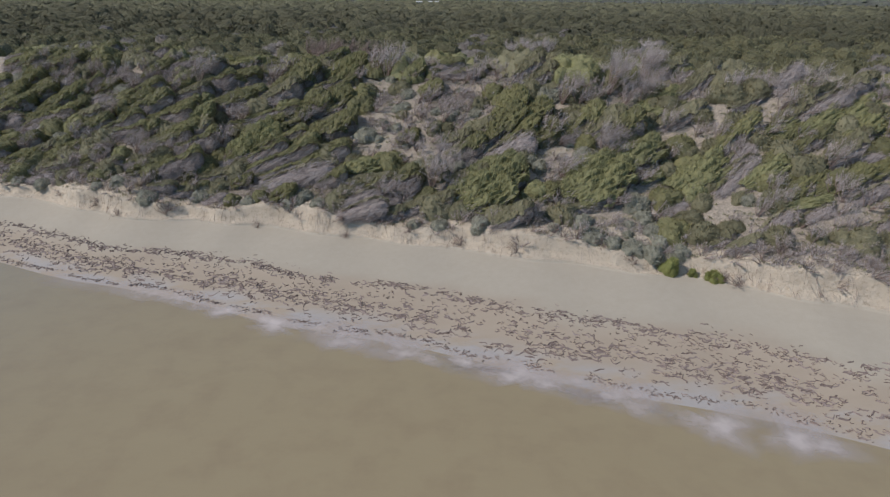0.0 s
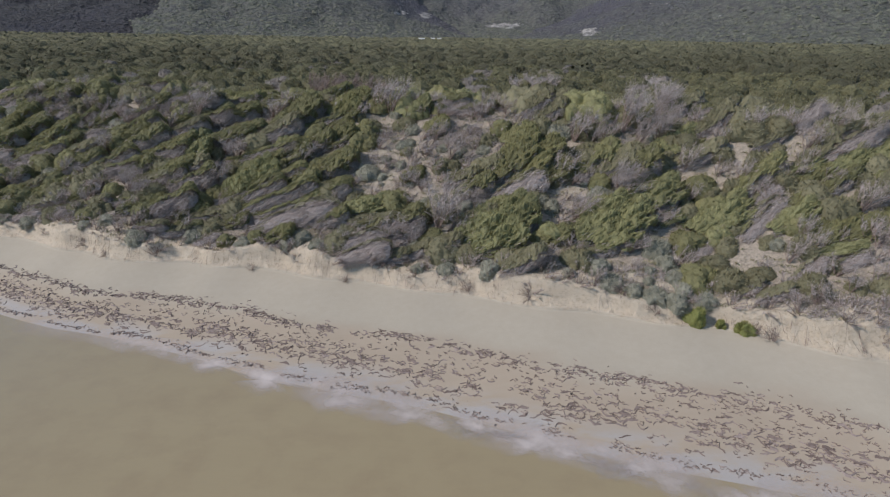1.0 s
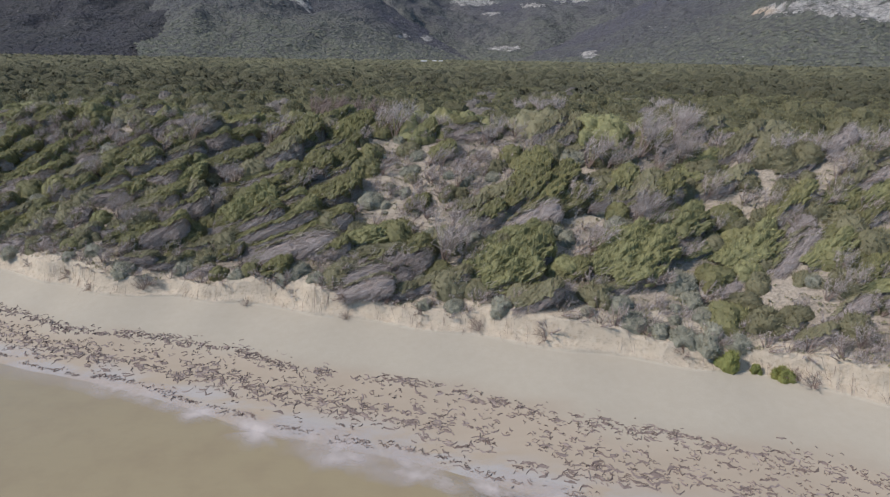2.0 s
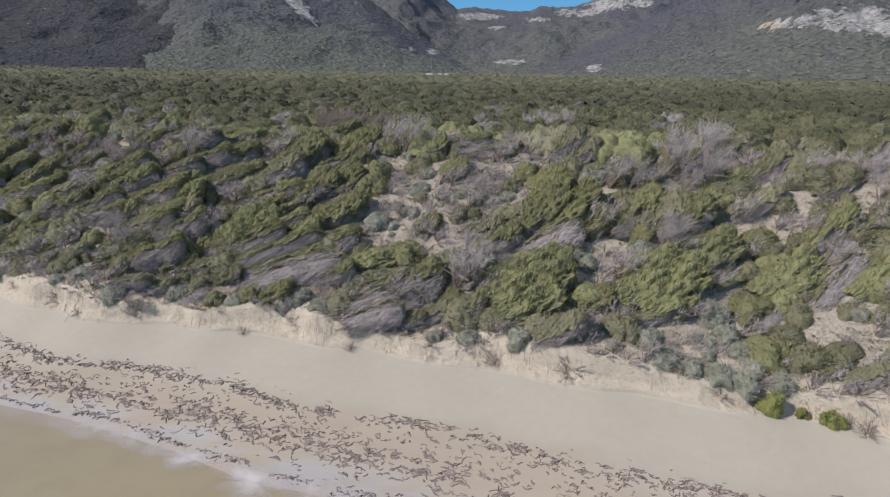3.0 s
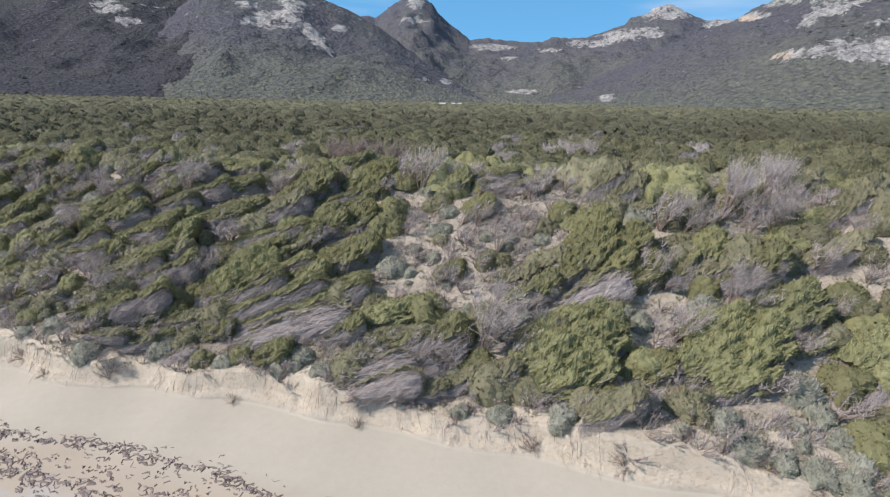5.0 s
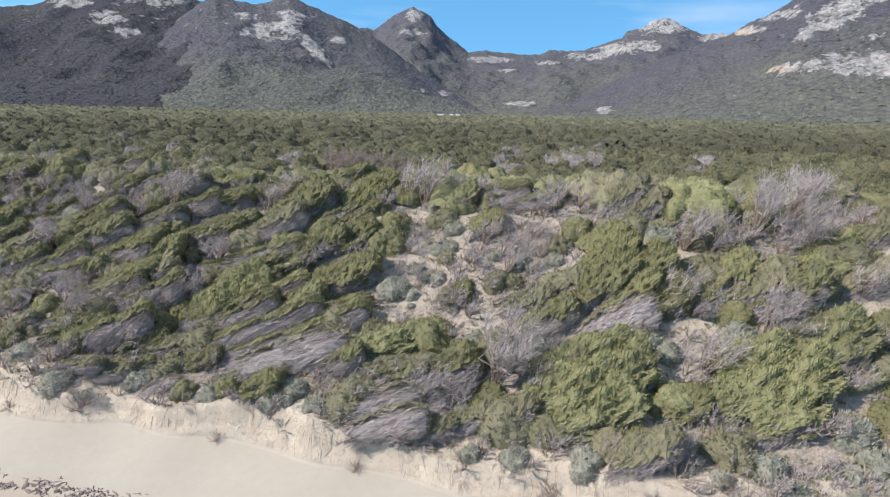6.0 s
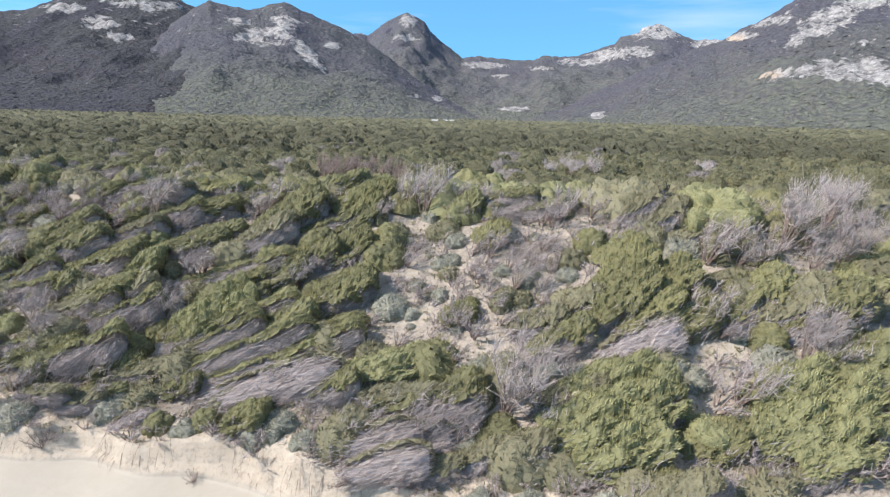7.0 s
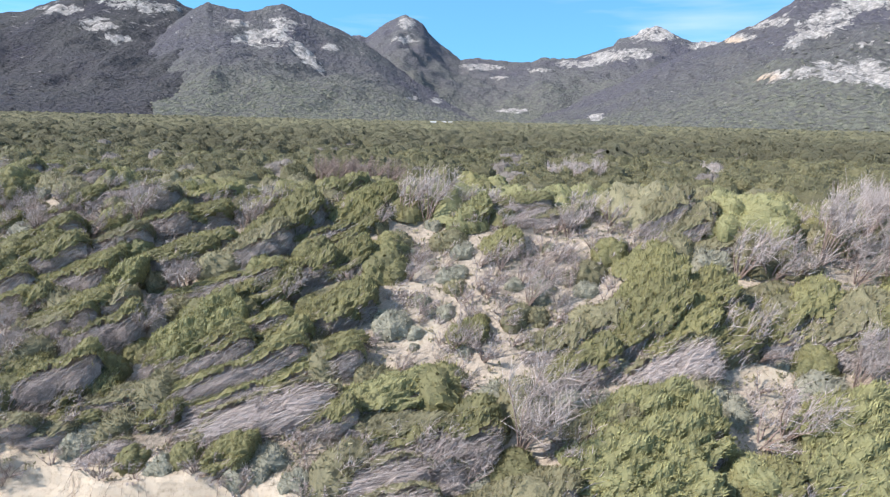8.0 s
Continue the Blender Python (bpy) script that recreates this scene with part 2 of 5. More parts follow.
def mesh_of(name, verts, faces, material, parent=None, label="", soft=False, fields=None):
    """One mesh object out of vertices and faces."""
    me = bpy.data.meshes.new(name)
    if isinstance(faces, np.ndarray):
        n = len(faces)
        triangles = faces[:, 3] == faces[:, 2]
        sizes = np.where(triangles, 3, 4)
        starts = np.concatenate([[0], np.cumsum(sizes)[:-1]])
        keep = np.ones((n, 4), bool)
        keep[triangles, 3] = False
        corners = faces[keep]
        me.vertices.add(len(verts))
        me.vertices.foreach_set("co", np.asarray(verts, np.float32).ravel())
        me.loops.add(len(corners))
        me.loops.foreach_set("vertex_index", corners.astype(np.int32))
        me.polygons.add(n)
        me.polygons.foreach_set("loop_start", starts.astype(np.int32))
        me.update(calc_edges=True)
    else:
        me.from_pydata(verts, [], faces)
    me.materials.append(material)
    me.polygons.foreach_set("use_smooth", np.full(len(me.polygons), soft))
    for key, values in (fields or {}).items():
        me.attributes.new(key, "FLOAT", "POINT").data.foreach_set("value", np.asarray(values, np.float32).ravel())
    ob = new(name, me)
    if parent:
        ob.parent = parent
    if label:
        ob["label"] = label
    return ob


def grid_faces(nu, nv):
    i = np.arange(nu * nv).reshape(nu, nv)
    return np.stack([i[:-1, :-1], i[1:, :-1], i[1:, 1:], i[:-1, 1:]], -1).reshape(-1, 4)


# ---- the lie of the land ----
def scarp_y(x):
    """Where the foot of the sand scarp runs."""
    return 33.75 - 0.265 * x - 1.3 * smooth(16.5, 20, x) + 1.0 * smooth(26, 34, x) - 1.5 * np.exp(-(((x + 24) / 6.0) ** 2)) + 0.22 * np.sin(0.95 * x + 0.6) + 0.3 * (vnoise(x * 0.5, 0.5, 2) - 0.5)


def water_y(x):
    """Where the sea meets the sand."""
    return 24.2 - 0.335 * np.clip(x, -60, 60) - 0.265 * (x - np.clip(x, -60, 60)) + 0.22 * np.sin(0.42 * x + 2.0) + 0.5 * (vnoise(x * 0.28, 0.5, 4) - 0.5)


def beach_width(x):
    return np.clip(scarp_y(x) - water_y(x), 5.0, 16.0)


def ground_z(x, y):
    x, y = np.asarray(x, float), np.asarray(y, float)
    v = y - scarp_y(x)
    f = v / beach_width(x)
    beach = np.where(f > -1.1, 1.90 + 1.84 * f, 1.90 - 1.84 * 1.1 + 0.9 * (f + 1.1))
    beach = np.maximum(beach, -3.0) + 0.05 * (fbm(x * 0.3, y * 0.3, 3, 3) - 0.5) + 0.06 * np.exp(-(((f + 0.50) / 0.05) ** 2))
    tall = 0.36 * np.cos((x - 5) * 2 * np.pi / 15.5) + 0.32 * (fbm(x * 0.9, y * 0.9, 2, 6) - 0.5)
    wide = 0.6 + 0.7 * fbm(x * 0.5, y * 0.5, 2, 8)
    gully = 0.18 * (fbm(x * 1.1, y * 1.1, 4, 9) - 0.5) * smooth(0, 0.4, v) * (1 - smooth(1.6, 3.2, v))
    q = (v + gully * 1.0) / wide
    crumble = 0.17 * (fbm(x * 2.3, y * 2.3, 4, 19) - 0.5) * smooth(0.1, 0.5, v) * (1 - smooth(1.2, 2.2, v))
    rise = 0.42 * smooth(-0.15, 1.0, q) + 0.58 * smooth(0.58, 0.96, q)
    scarp = 1.18 * rise + tall * rise * (1 - smooth(2, 9, v)) + crumble
    ramp = 7.65 * np.clip((v - 1.0) / 15.5, 0, 1) ** 1.2
    ramp = ramp - 4.4 * smooth(17, 36, v) + np.clip(v - 34, 0, 1400) * 0.0048 + 0.8 * smooth(6, 18, v) * (vnoise(x * 0.06 + 3, y * 0.06, 14) - 0.4)
    lumps = 0.9 * (fbm(x * 0.16, y * 0.16, 4, 11) - 0.5) * smooth(1, 5, v)
    return np.where(v < 0, beach, 1.90 + scarp + ramp + lumps + gully)


def span(*pieces):
    """Steps along a line: (from, to, step), or growing steps where step is a factor under 0."""
    out = []
    for a, b, s in pieces:
        if s > 0:
            out += list(np.arange(a, b - 1e-6, s))
        else:
            n = int(np.ceil(abs(np.log(abs(b) / abs(a))) / np.log(-s)))
            out += list(np.sign(a) * abs(a) * (abs(b) / abs(a)) ** (np.arange(n + 1) / n))
    return np.array(sorted(set(np.round(out, 4))))


BLOWOUT = [  # open sand in the middle of the dune face: x, y, half length, half width
    (-5.8, 48.8, 1.26, 1.08), (-6.3, 46.8, 0.9, 1.53), (-5.6, 44.8, 1.17, 1.08), (-4, 43.2, 0.75, 0.54), (-3, 48.7, 0.48, 0.34), (-1.6, 46.5, 0.41, 0.41),
    (0.6, 48.6, 0.41, 0.27), (2.8, 48.2, 0.41, 0.34), (-2.4, 43.1, 0.41, 0.41), (-7.8, 40.7, 0.82, 0.27), (1.7, 42.2, 0.41, 0.34), (1, 40.9, 0.41, 0.48),
    (-2.2, 41.7, 0.48, 0.34), (0.3, 34.8, 1.02, 0.27),
]
OPENINGS = [  # smaller open places along the dune
    (7.9, 41.3, 1.5, 0.9), (7.6, 40.0, 1.0, 0.8), (-20.1, 47.3, 0.68, 0.48), (-20.5, 45.8, 0.48, 0.41), (-17.6, 52.8, 1.02, 0.54),
    (-17.4, 50, 0.54, 0.54), (12.5, 45.8, 0.75, 0.54), (10.7, 37.5, 0.41, 0.82), (10.8, 33.8, 1.98, 0.63),
    (13.8, 35.3, 1.02, 0.48), (12.2, 32.8, 1.02, 0.41), (18.5, 41, 0.82, 0.54), (20.6, 28.6, 3.4, 1.3), (11.2, 42.3, 0.8, 0.5), (14.0, 45.6, 1.3, 0.8), (10.1, 41.3, 0.6, 0.6),
]


def bare(x, y, pad=0.0):
    """How open the sand is, from 0 to 1; pad widens the open places."""
    k = np.zeros_like(np.asarray(x, float))
    for bx, by, a, b in BLOWOUT + OPENINGS:
        k = np.maximum(k, 1 - ((x - bx) / (a + pad)) ** 2 - ((y - by) / (b + pad)) ** 2)
    return np.clip(k, 0, 1)


def thin(x, y):
    """The sparse, brush-grown blowout in the middle of the dune face, 0 to 1."""
    u, w = (x + 2.2) * 0.97 + (y - 46.2) * 0.24, (y - 46.2) * 0.97 - (x + 2.2) * 0.24
    edge = 0.5 * (fbm(np.asarray(x, float) * 0.5, np.asarray(y, float) * 0.5, 3, 44) - 0.5)
    return 1 - smooth(0.75, 1.0, np.sqrt((u / 5.6) ** 2 + (w / 4.4) ** 2) + edge)


def build_ground():
    us = span((-4900, -40, -1.16), (-40, -30, 0.25), (-30, 26, 0.16), (26, 40, 0.25), (40, 4900, -1.16))
    vs = span((-4900, -12, -1.3), (-12, -0.6, 0.4), (-0.6, 2.6, 0.08), (2.6, 24, 0.4), (24, 4900, -1.07))
    x = np.repeat(us[:, None], len(vs), 1)
    v = np.repeat(vs[None, :], len(us), 0)
    y = scarp_y(x) + v
    z = ground_z(x, y)
    n = fbm(x * 0.25, y * 0.6, 4, 21)
    f = -v / beach_width(x)
    wet = smooth(0.36, 0.62, f + 0.3 * (n - 0.5)) * 0.9
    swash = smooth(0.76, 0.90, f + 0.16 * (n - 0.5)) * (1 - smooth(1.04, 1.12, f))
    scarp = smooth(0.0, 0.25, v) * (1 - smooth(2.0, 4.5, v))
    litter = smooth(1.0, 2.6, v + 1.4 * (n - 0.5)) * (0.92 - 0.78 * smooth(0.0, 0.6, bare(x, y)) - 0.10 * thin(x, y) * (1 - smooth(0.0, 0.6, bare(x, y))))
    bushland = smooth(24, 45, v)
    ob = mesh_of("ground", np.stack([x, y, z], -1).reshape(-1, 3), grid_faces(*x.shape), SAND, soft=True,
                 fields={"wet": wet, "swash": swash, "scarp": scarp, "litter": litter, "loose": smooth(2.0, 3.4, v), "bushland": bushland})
    tagged(ob, "pale sand beach rising over a low scarp to dunes", "ground", kind="structure")


def build_water():
    us = span((-4900, -30, -1.3), (-30, 30, 1.0), (30, 4900, -1.3))
    vs = span((-4900, -14, -1.3), (-14, -5.0, 0.5))
    x = np.repeat(us[:, None], len(vs), 1)
    v = np.repeat(vs[None, :], len(us), 0)
    ob = mesh_of("water", np.stack([x, scarp_y(x) + v, 0 * x + 0.06], -1).reshape(-1, 3), grid_faces(*x.shape), WATER, soft=True)
    tagged(ob, "calm shallow sea water, brown over sand", "water", kind="structure")


# ---- mountains ----
SLOPES = []  # where clumps of scrub stand on the mountains


def mountain(label, reach, foot, skyline, rocks, seed, shape=1.25, rust=(), green=0.9, tone=1.0):
    """A mountain whose ridge stands reach metres off, with its foot nearer; skyline: bearing and height in degrees."""
    az = np.arange(skyline[0][0], skyline[-1][0], 0.17)
    top = np.interp(az, *zip(*skyline))
    jag = 0.20 * (fbm(az * 2.6, az * 0 + seed, 4, seed) - 0.5) * smooth(0.5, 3, top)
    rs = np.concatenate([np.linspace(foot, reach, 95), reach + np.array([25, 70, 140, 260, 420, 640])])
    a, r = np.meshgrid(az, rs, indexing="ij")
    ridge = reach * np.tan(np.radians(top))[:, None] + 15.8
    wide = np.hanning(31) / np.hanning(31).sum()
    body = np.convolve(np.pad(top, 15, "edge"), wide, "valid")
    peak = reach * (np.tan(np.radians(top)) - np.tan(np.radians(body)))[:, None]
    ridge = ridge - peak
    t = (r - foot) / (reach - foot)
    base = 8 + 0.0 * r
    px, py = r * np.sin(np.radians(a)), r * np.cos(np.radians(a))
    front = np.clip(t, 0, 1) ** shape
    spur = (fbm(px / 300, py / 700, 4, seed + 2) - 0.5) * 0.42 + (fbm(px / 80, py / 110, 4, seed + 3) - 0.5) * 0.13
    h = base + (ridge - base) * (front + spur * np.clip(t * (1 - t) * 4, 0, 1))
    h = h + (reach * np.radians(jag))[:, None] * np.clip(t, 0, 1) ** 7 + peak * np.clip(t, 0, 1) ** 4
    ridge = ridge + peak
    h = np.where(t > 1, base + (ridge - base) * (1 - 0.9 * smooth(1, 1 + 640 / (reach - foot), t)), h)
    h = np.where(ridge < 20, np.minimum(h, ridge - 4), h)
    el = np.degrees(np.arctan2(h - 15.8, r))
    rock, stain = np.zeros_like(el), np.zeros_like(el)
    for ra, re, wa, we, lean in rocks:
        d = ((a - ra - lean * (el - re)) / wa) ** 2 + ((el - re) / we) ** 2
        rock = np.maximum(rock, np.clip(0.90 - 0.55 * d, 0, 0.70))
    for ra, re, wa, we in rust:
        stain = np.maximum(stain, np.clip(1 - ((a - ra) / wa) ** 2 - ((el - re) / we) ** 2, 0, 1))
    rock = np.maximum(rock, 0.19 * smooth(4.5, 8.0, el))
    rough = (fbm(px / 26, py / 26, 4, seed + 5) - 0.5) * 26 * (0.25 + smooth(0.2, 0.9, rock)) * np.clip(t * 2, 0, 1) * np.clip((ridge - 20) / 100, 0, 1)
    h = h + rough
    low = green * (1 - smooth(0.05, 0.75, t + 0.25 * (fbm(px / 180, py / 180, 3, seed + 9) - 0.5)))
    rng = np.random.default_rng(seed)
    grown = np.flatnonzero((rng.random(t.shape) < 0.17 * (1 - 0.6 * t)) & (t > 0.01) & (t < 0.97) & (rock < 0.2) & (el > -0.3) & (abs(a) < 41))
    SLOPES.append(np.stack([px - 3.5 + 4 * rng.normal(size=t.shape), py + 19.5, h, low, tone + 0 * t], -1).reshape(-1, 5)[grown])
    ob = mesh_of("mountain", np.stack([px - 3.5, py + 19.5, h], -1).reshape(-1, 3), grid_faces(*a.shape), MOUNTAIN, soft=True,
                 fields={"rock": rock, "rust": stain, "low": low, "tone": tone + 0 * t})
    tagged(ob, label, "mountain", kind="structure")


def build_mountains():
    mountain("distant scrub-covered mountain saddle with a cone-shaped summit and granite tops", 3600, 1750,
             [(-16, 3), (-12.1, 7.3), (-10.8, 7.6), (-9.8, 7.36), (-9.1, 7.92), (-8.0, 8.67), (-7.0, 9.18), (-6.3, 9.45), (-5.5, 9.14), (-4.7, 8.69),
              (-4.2, 7.94), (-3.4, 7.28), (-2.3, 6.53), (-1.2, 5.72), (0.3, 5.89), (1.9, 5.72), (3.4, 5.6), (5.2, 5.57), (6.2, 5.98), (7.8, 5.89),
              (9.5, 6.09), (11.0, 6.57), (12.4, 7.04), (12.8, 7.6), (14.0, 7.86), (15.1, 8.4), (15.8, 8.52), (16.8, 8.27), (18.0, 7.6), (18.9, 7.17),
              (20.7, 7.26), (22.5, 6.86), (27, 5)],
             [(15.6, 7.95, 2.6, 0.75, 0), (13.0, 6.2, 2.8, 0.6, 1.5), (9.5, 5.5, 2.2, 0.35, 1.0), (20.2, 6.9, 1.6, 0.5, 0), (-6.2, 8.7, 0.9, 0.6, 0), (0.9, 5.1, 2.2, 0.3, 0),
              (-6.4, 7.3, 1.3, 0.3, 0), (4.0, 1.3, 1.7, 0.28, 1.0), (2.2, 4.2, 1.0, 0.18, 0), (6.0, 4.9, 1.4, 0.2, 1.0)], 3, 1.15)
    # The low tone paints this mountain's shaded look into its scrub.
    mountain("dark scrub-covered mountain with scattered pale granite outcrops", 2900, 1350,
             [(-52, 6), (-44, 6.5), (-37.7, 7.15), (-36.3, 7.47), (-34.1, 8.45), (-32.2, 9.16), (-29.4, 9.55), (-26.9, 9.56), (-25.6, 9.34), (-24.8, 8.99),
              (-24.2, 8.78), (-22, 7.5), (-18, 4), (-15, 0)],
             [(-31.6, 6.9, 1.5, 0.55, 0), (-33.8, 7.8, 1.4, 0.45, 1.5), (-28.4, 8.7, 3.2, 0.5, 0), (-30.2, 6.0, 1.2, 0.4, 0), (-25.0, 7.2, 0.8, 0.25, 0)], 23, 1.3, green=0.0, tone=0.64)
    mountain("green scrub-covered mountain with a bare granite cliff under its summit", 2500, 1250,
             [(-28, 6), (-24.8, 8.5), (-24.1, 8.96), (-23.6, 9.18), (-23.2, 9.48), (-22.8, 9.33), (-21.7, 9.16), (-20.3, 8.91), (-18.9, 9.24), (-17.7, 9.64),
              (-17.0, 9.78), (-16.3, 9.56), (-15.5, 9.14), (-14.8, 8.96), (-14.1, 8.58), (-12.6, 8.09), (-11.3, 7.48), (-9.6, 6.69), (-7.0, 4.91), (-3.8, 3.14),
              (-1.7, 1.92), (1.0, 0.5), (3, -1)],
             [(-18.6, 6.9, 2.4, 0.85, 0.5), (-15.2, 5.6, 0.9, 1.6, -0.95), (-17.0, 8.2, 1.3, 0.6, -0.8), (-20.8, 7.9, 1.4, 0.3, 0.5), (-21.0, 6.6, 0.5, 0.35, 0),
              (-3.3, 2.05, 0.7, 0.25, -1), (-5.5, 2.2, 0.8, 0.15, 0), (-12.8, 6.4, 1.0, 0.3, -1)], 41, 1.3)
    mountain("green scrub-covered mountain with pale granite slabs on its flank", 2500, 1250,
             [(1.0, -0.5), (5, 0.8), (9, 2.2), (12.7, 3.68), (15.9, 5.22), (19.0, 6.49), (21.1, 7.12), (22.3, 7.92), (23.9, 8.63), (25.4, 9.56), (26.1, 10.09),
              (28.0, 10.53), (29.8, 10.61), (33, 10.8), (40, 10), (52, 9)],
             [(28.4, 8.3, 2.0, 1.3, 0.8), (27.0, 4.5, 2.6, 0.7, 2.0), (30.6, 4.6, 3.2, 1.0, -0.4), (33.2, 3.9, 1.8, 0.7, -0.6), (32.0, 9.6, 3.4, 0.8, 0), (24.6, 8.4, 1.6, 0.4, 1.5), (22.4, 7.4, 1.3, 0.35, 1.4), (26.6, 6.9, 0.8, 0.5, 1.0),
              (3.4, 1.0, 1.3, 0.35, 3), (11.3, 0.85, 0.8, 0.3, 0), (31.0, 6.6, 0.9, 0.3, 1), (25.0, 8.6, 1.2, 0.3, 1)], 67, 1.3,
             rust=[(24.6, 4.3, 1.6, 0.5), (22.0, 7.2, 1.2, 0.4)])


build_ground()
build_water()
build_mountains()


# ---- shrubs ----
def unit(a):
    return a / np.maximum(np.linalg.norm(a, axis=-1, keepdims=True), 1e-9)


class Heap:
    """Gathers vertices and faces for one mesh."""

    def __init__(self):
        self.v, self.f, self.t, self.n = [], [], [], 0

    def add(self, v, f, tuft=None):
        self.v.append(np.asarray(v, float))
        self.t.append(np.full(len(v), 0.5) if tuft is None else tuft)
        f = np.asarray(f) + self.n
        self.f.append(f if f.shape[1] == 4 else np.concatenate([f, f[:, 2:]], 1))
        self.n += len(v)

    def leaves(self, rng, base, way, out, length, width, tuft=None):
        """Pointed leaf sprays from base along way, their blades turned roughly to out."""
        n = len(base)
        d = unit(way)
        side = unit(np.cross(d, out + rng.normal(size=(n, 3)) * 0.45))
        ln = length * (0.6 + 0.8 * rng.random((n, 1)))
        w = width * (0.6 + 0.8 * rng.random((n, 1)))
        v = np.stack([base, base + d * ln * 0.55 + side * w, base + d * ln, base + d * ln * 0.55 - side * w], 1).reshape(-1, 3)
        shade = np.clip(0.30 + 0.55 * (0.5 if tuft is None else tuft) + 0.24 * rng.normal(size=n), 0, 1)
        self.add(v, np.arange(4 * n).reshape(n, 4), np.repeat(shade, 4))

    def twigs(self, rng, base, tip, width):
        """Thin bent sticks."""
        n = len(base)
        d = unit(tip - base)
        side = unit(np.cross(d, rng.normal(size=(n, 3)))) * width
        mid = (base + tip) / 2 + rng.normal(size=(n, 3)) * 0.06 * np.linalg.norm(tip - base, axis=1)[:, None]
        v = np.stack([base - side, base + side, mid + side * 0.8, mid - side * 0.8, tip + side * 0.3, tip - side * 0.3], 1).reshape(-1, 3)
        i = np.arange(n)[:, None] * 6
        self.add(v, np.concatenate([i + [0, 1, 2, 3], i + [3, 2, 4, 5]], 0), np.repeat(0.2 + 0.8 * rng.random(n), 6))

    def sprigs(self, rng, base, tip, width):
        """Straight slivers of dead twig."""
        n = len(base)
        side = unit(np.cross(tip - base, rng.normal(size=(n, 3)))) * width
        v = np.stack([base - side, base + side, tip + side * 0.4, tip - side * 0.4], 1).reshape(-1, 3)
        self.add(v, np.arange(4 * n).reshape(n, 4), np.repeat(0.2 + 0.8 * rng.random(n), 4))

    def spikes(self, rng, base, tip, width):
        """Fine dead twigs that taper to a point."""
        n = len(base)
        side = unit(np.cross(tip - base, rng.normal(size=(n, 3)))) * width
        self.add(np.stack([base - side, base + side, tip], 1).reshape(-1, 3), np.arange(3 * n).reshape(n, 3), np.repeat(rng.random(n), 3))

    def blades(self, rng, base, way, length, width, tuft=None):
        """Leaf tips, a triangle each."""
        n = len(base)
        d = unit(way)
        side = unit(np.cross(d, rng.normal(size=(n, 3)))) * width
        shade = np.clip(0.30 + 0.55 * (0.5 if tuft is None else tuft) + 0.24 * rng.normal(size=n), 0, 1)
        self.add(np.stack([base - side, base + side, base + d * length * (0.6 + 0.8 * rng.random((n, 1)))], 1).reshape(-1, 3), np.arange(3 * n).reshape(n, 3), np.repeat(shade, 3))

    def stem(self, pts, r0, r1, sides=5):
        """A tapering limb along points."""
        pts = np.asarray(pts, float)
        rings = []
        for k, p in enumerate(pts):
            d = unit((pts[min(k + 1, len(pts) - 1)] - pts[max(k - 1, 0)])[None])[0]
            a = unit(np.cross(d, [0.3, 0.9, 0.2])[None])[0]
            b = np.cross(d, a)
            r = r0 + (r1 - r0) * k / (len(pts) - 1)
            t = np.arange(sides) * 2 * np.pi / sides
            rings.append(p + r * (np.cos(t)[:, None] * a + np.sin(t)[:, None] * b))
        f = [[k * sides + j, k * sides + (j + 1) % sides, (k + 1) * sides + (j + 1) % sides, (k + 1) * sides + j] for k in range(len(pts) - 1) for j in range(sides)]
        self.add(np.concatenate(rings), f)

    def mesh(self, name, material, parent, label="", soft=False):
        return mesh_of(name, np.concatenate(self.v), np.concatenate(self.f), material, parent, label, soft, {"tuft": np.concatenate(self.t)})


def tufts(u, w, size, seed, long=1.0):
    """Rounded bumps about size metres across: their height from 0 to 1, and a number of its own for each bump."""
    x, y = np.asarray(u, float) / (size * long), np.asarray(w, float) / size
    ix, iy = np.floor(x), np.floor(y)
    best, who = np.full(np.broadcast(x, y).shape, 9.0), np.zeros(np.broadcast(x, y).shape)
    for i in (-1, 0, 1):
        for j in (-1, 0, 1):
            cx, cy = ix + i, iy + j
            d = (cx + lattice(cx, cy, seed) - x) ** 2 + (cy + lattice(cx, cy, seed + 1) - y) ** 2
            who = np.where(d < best, lattice(cx, cy, seed + 2), who)
            best = np.minimum(best, d)
    return np.clip(1 - 1.25 * best, 0, 1), who


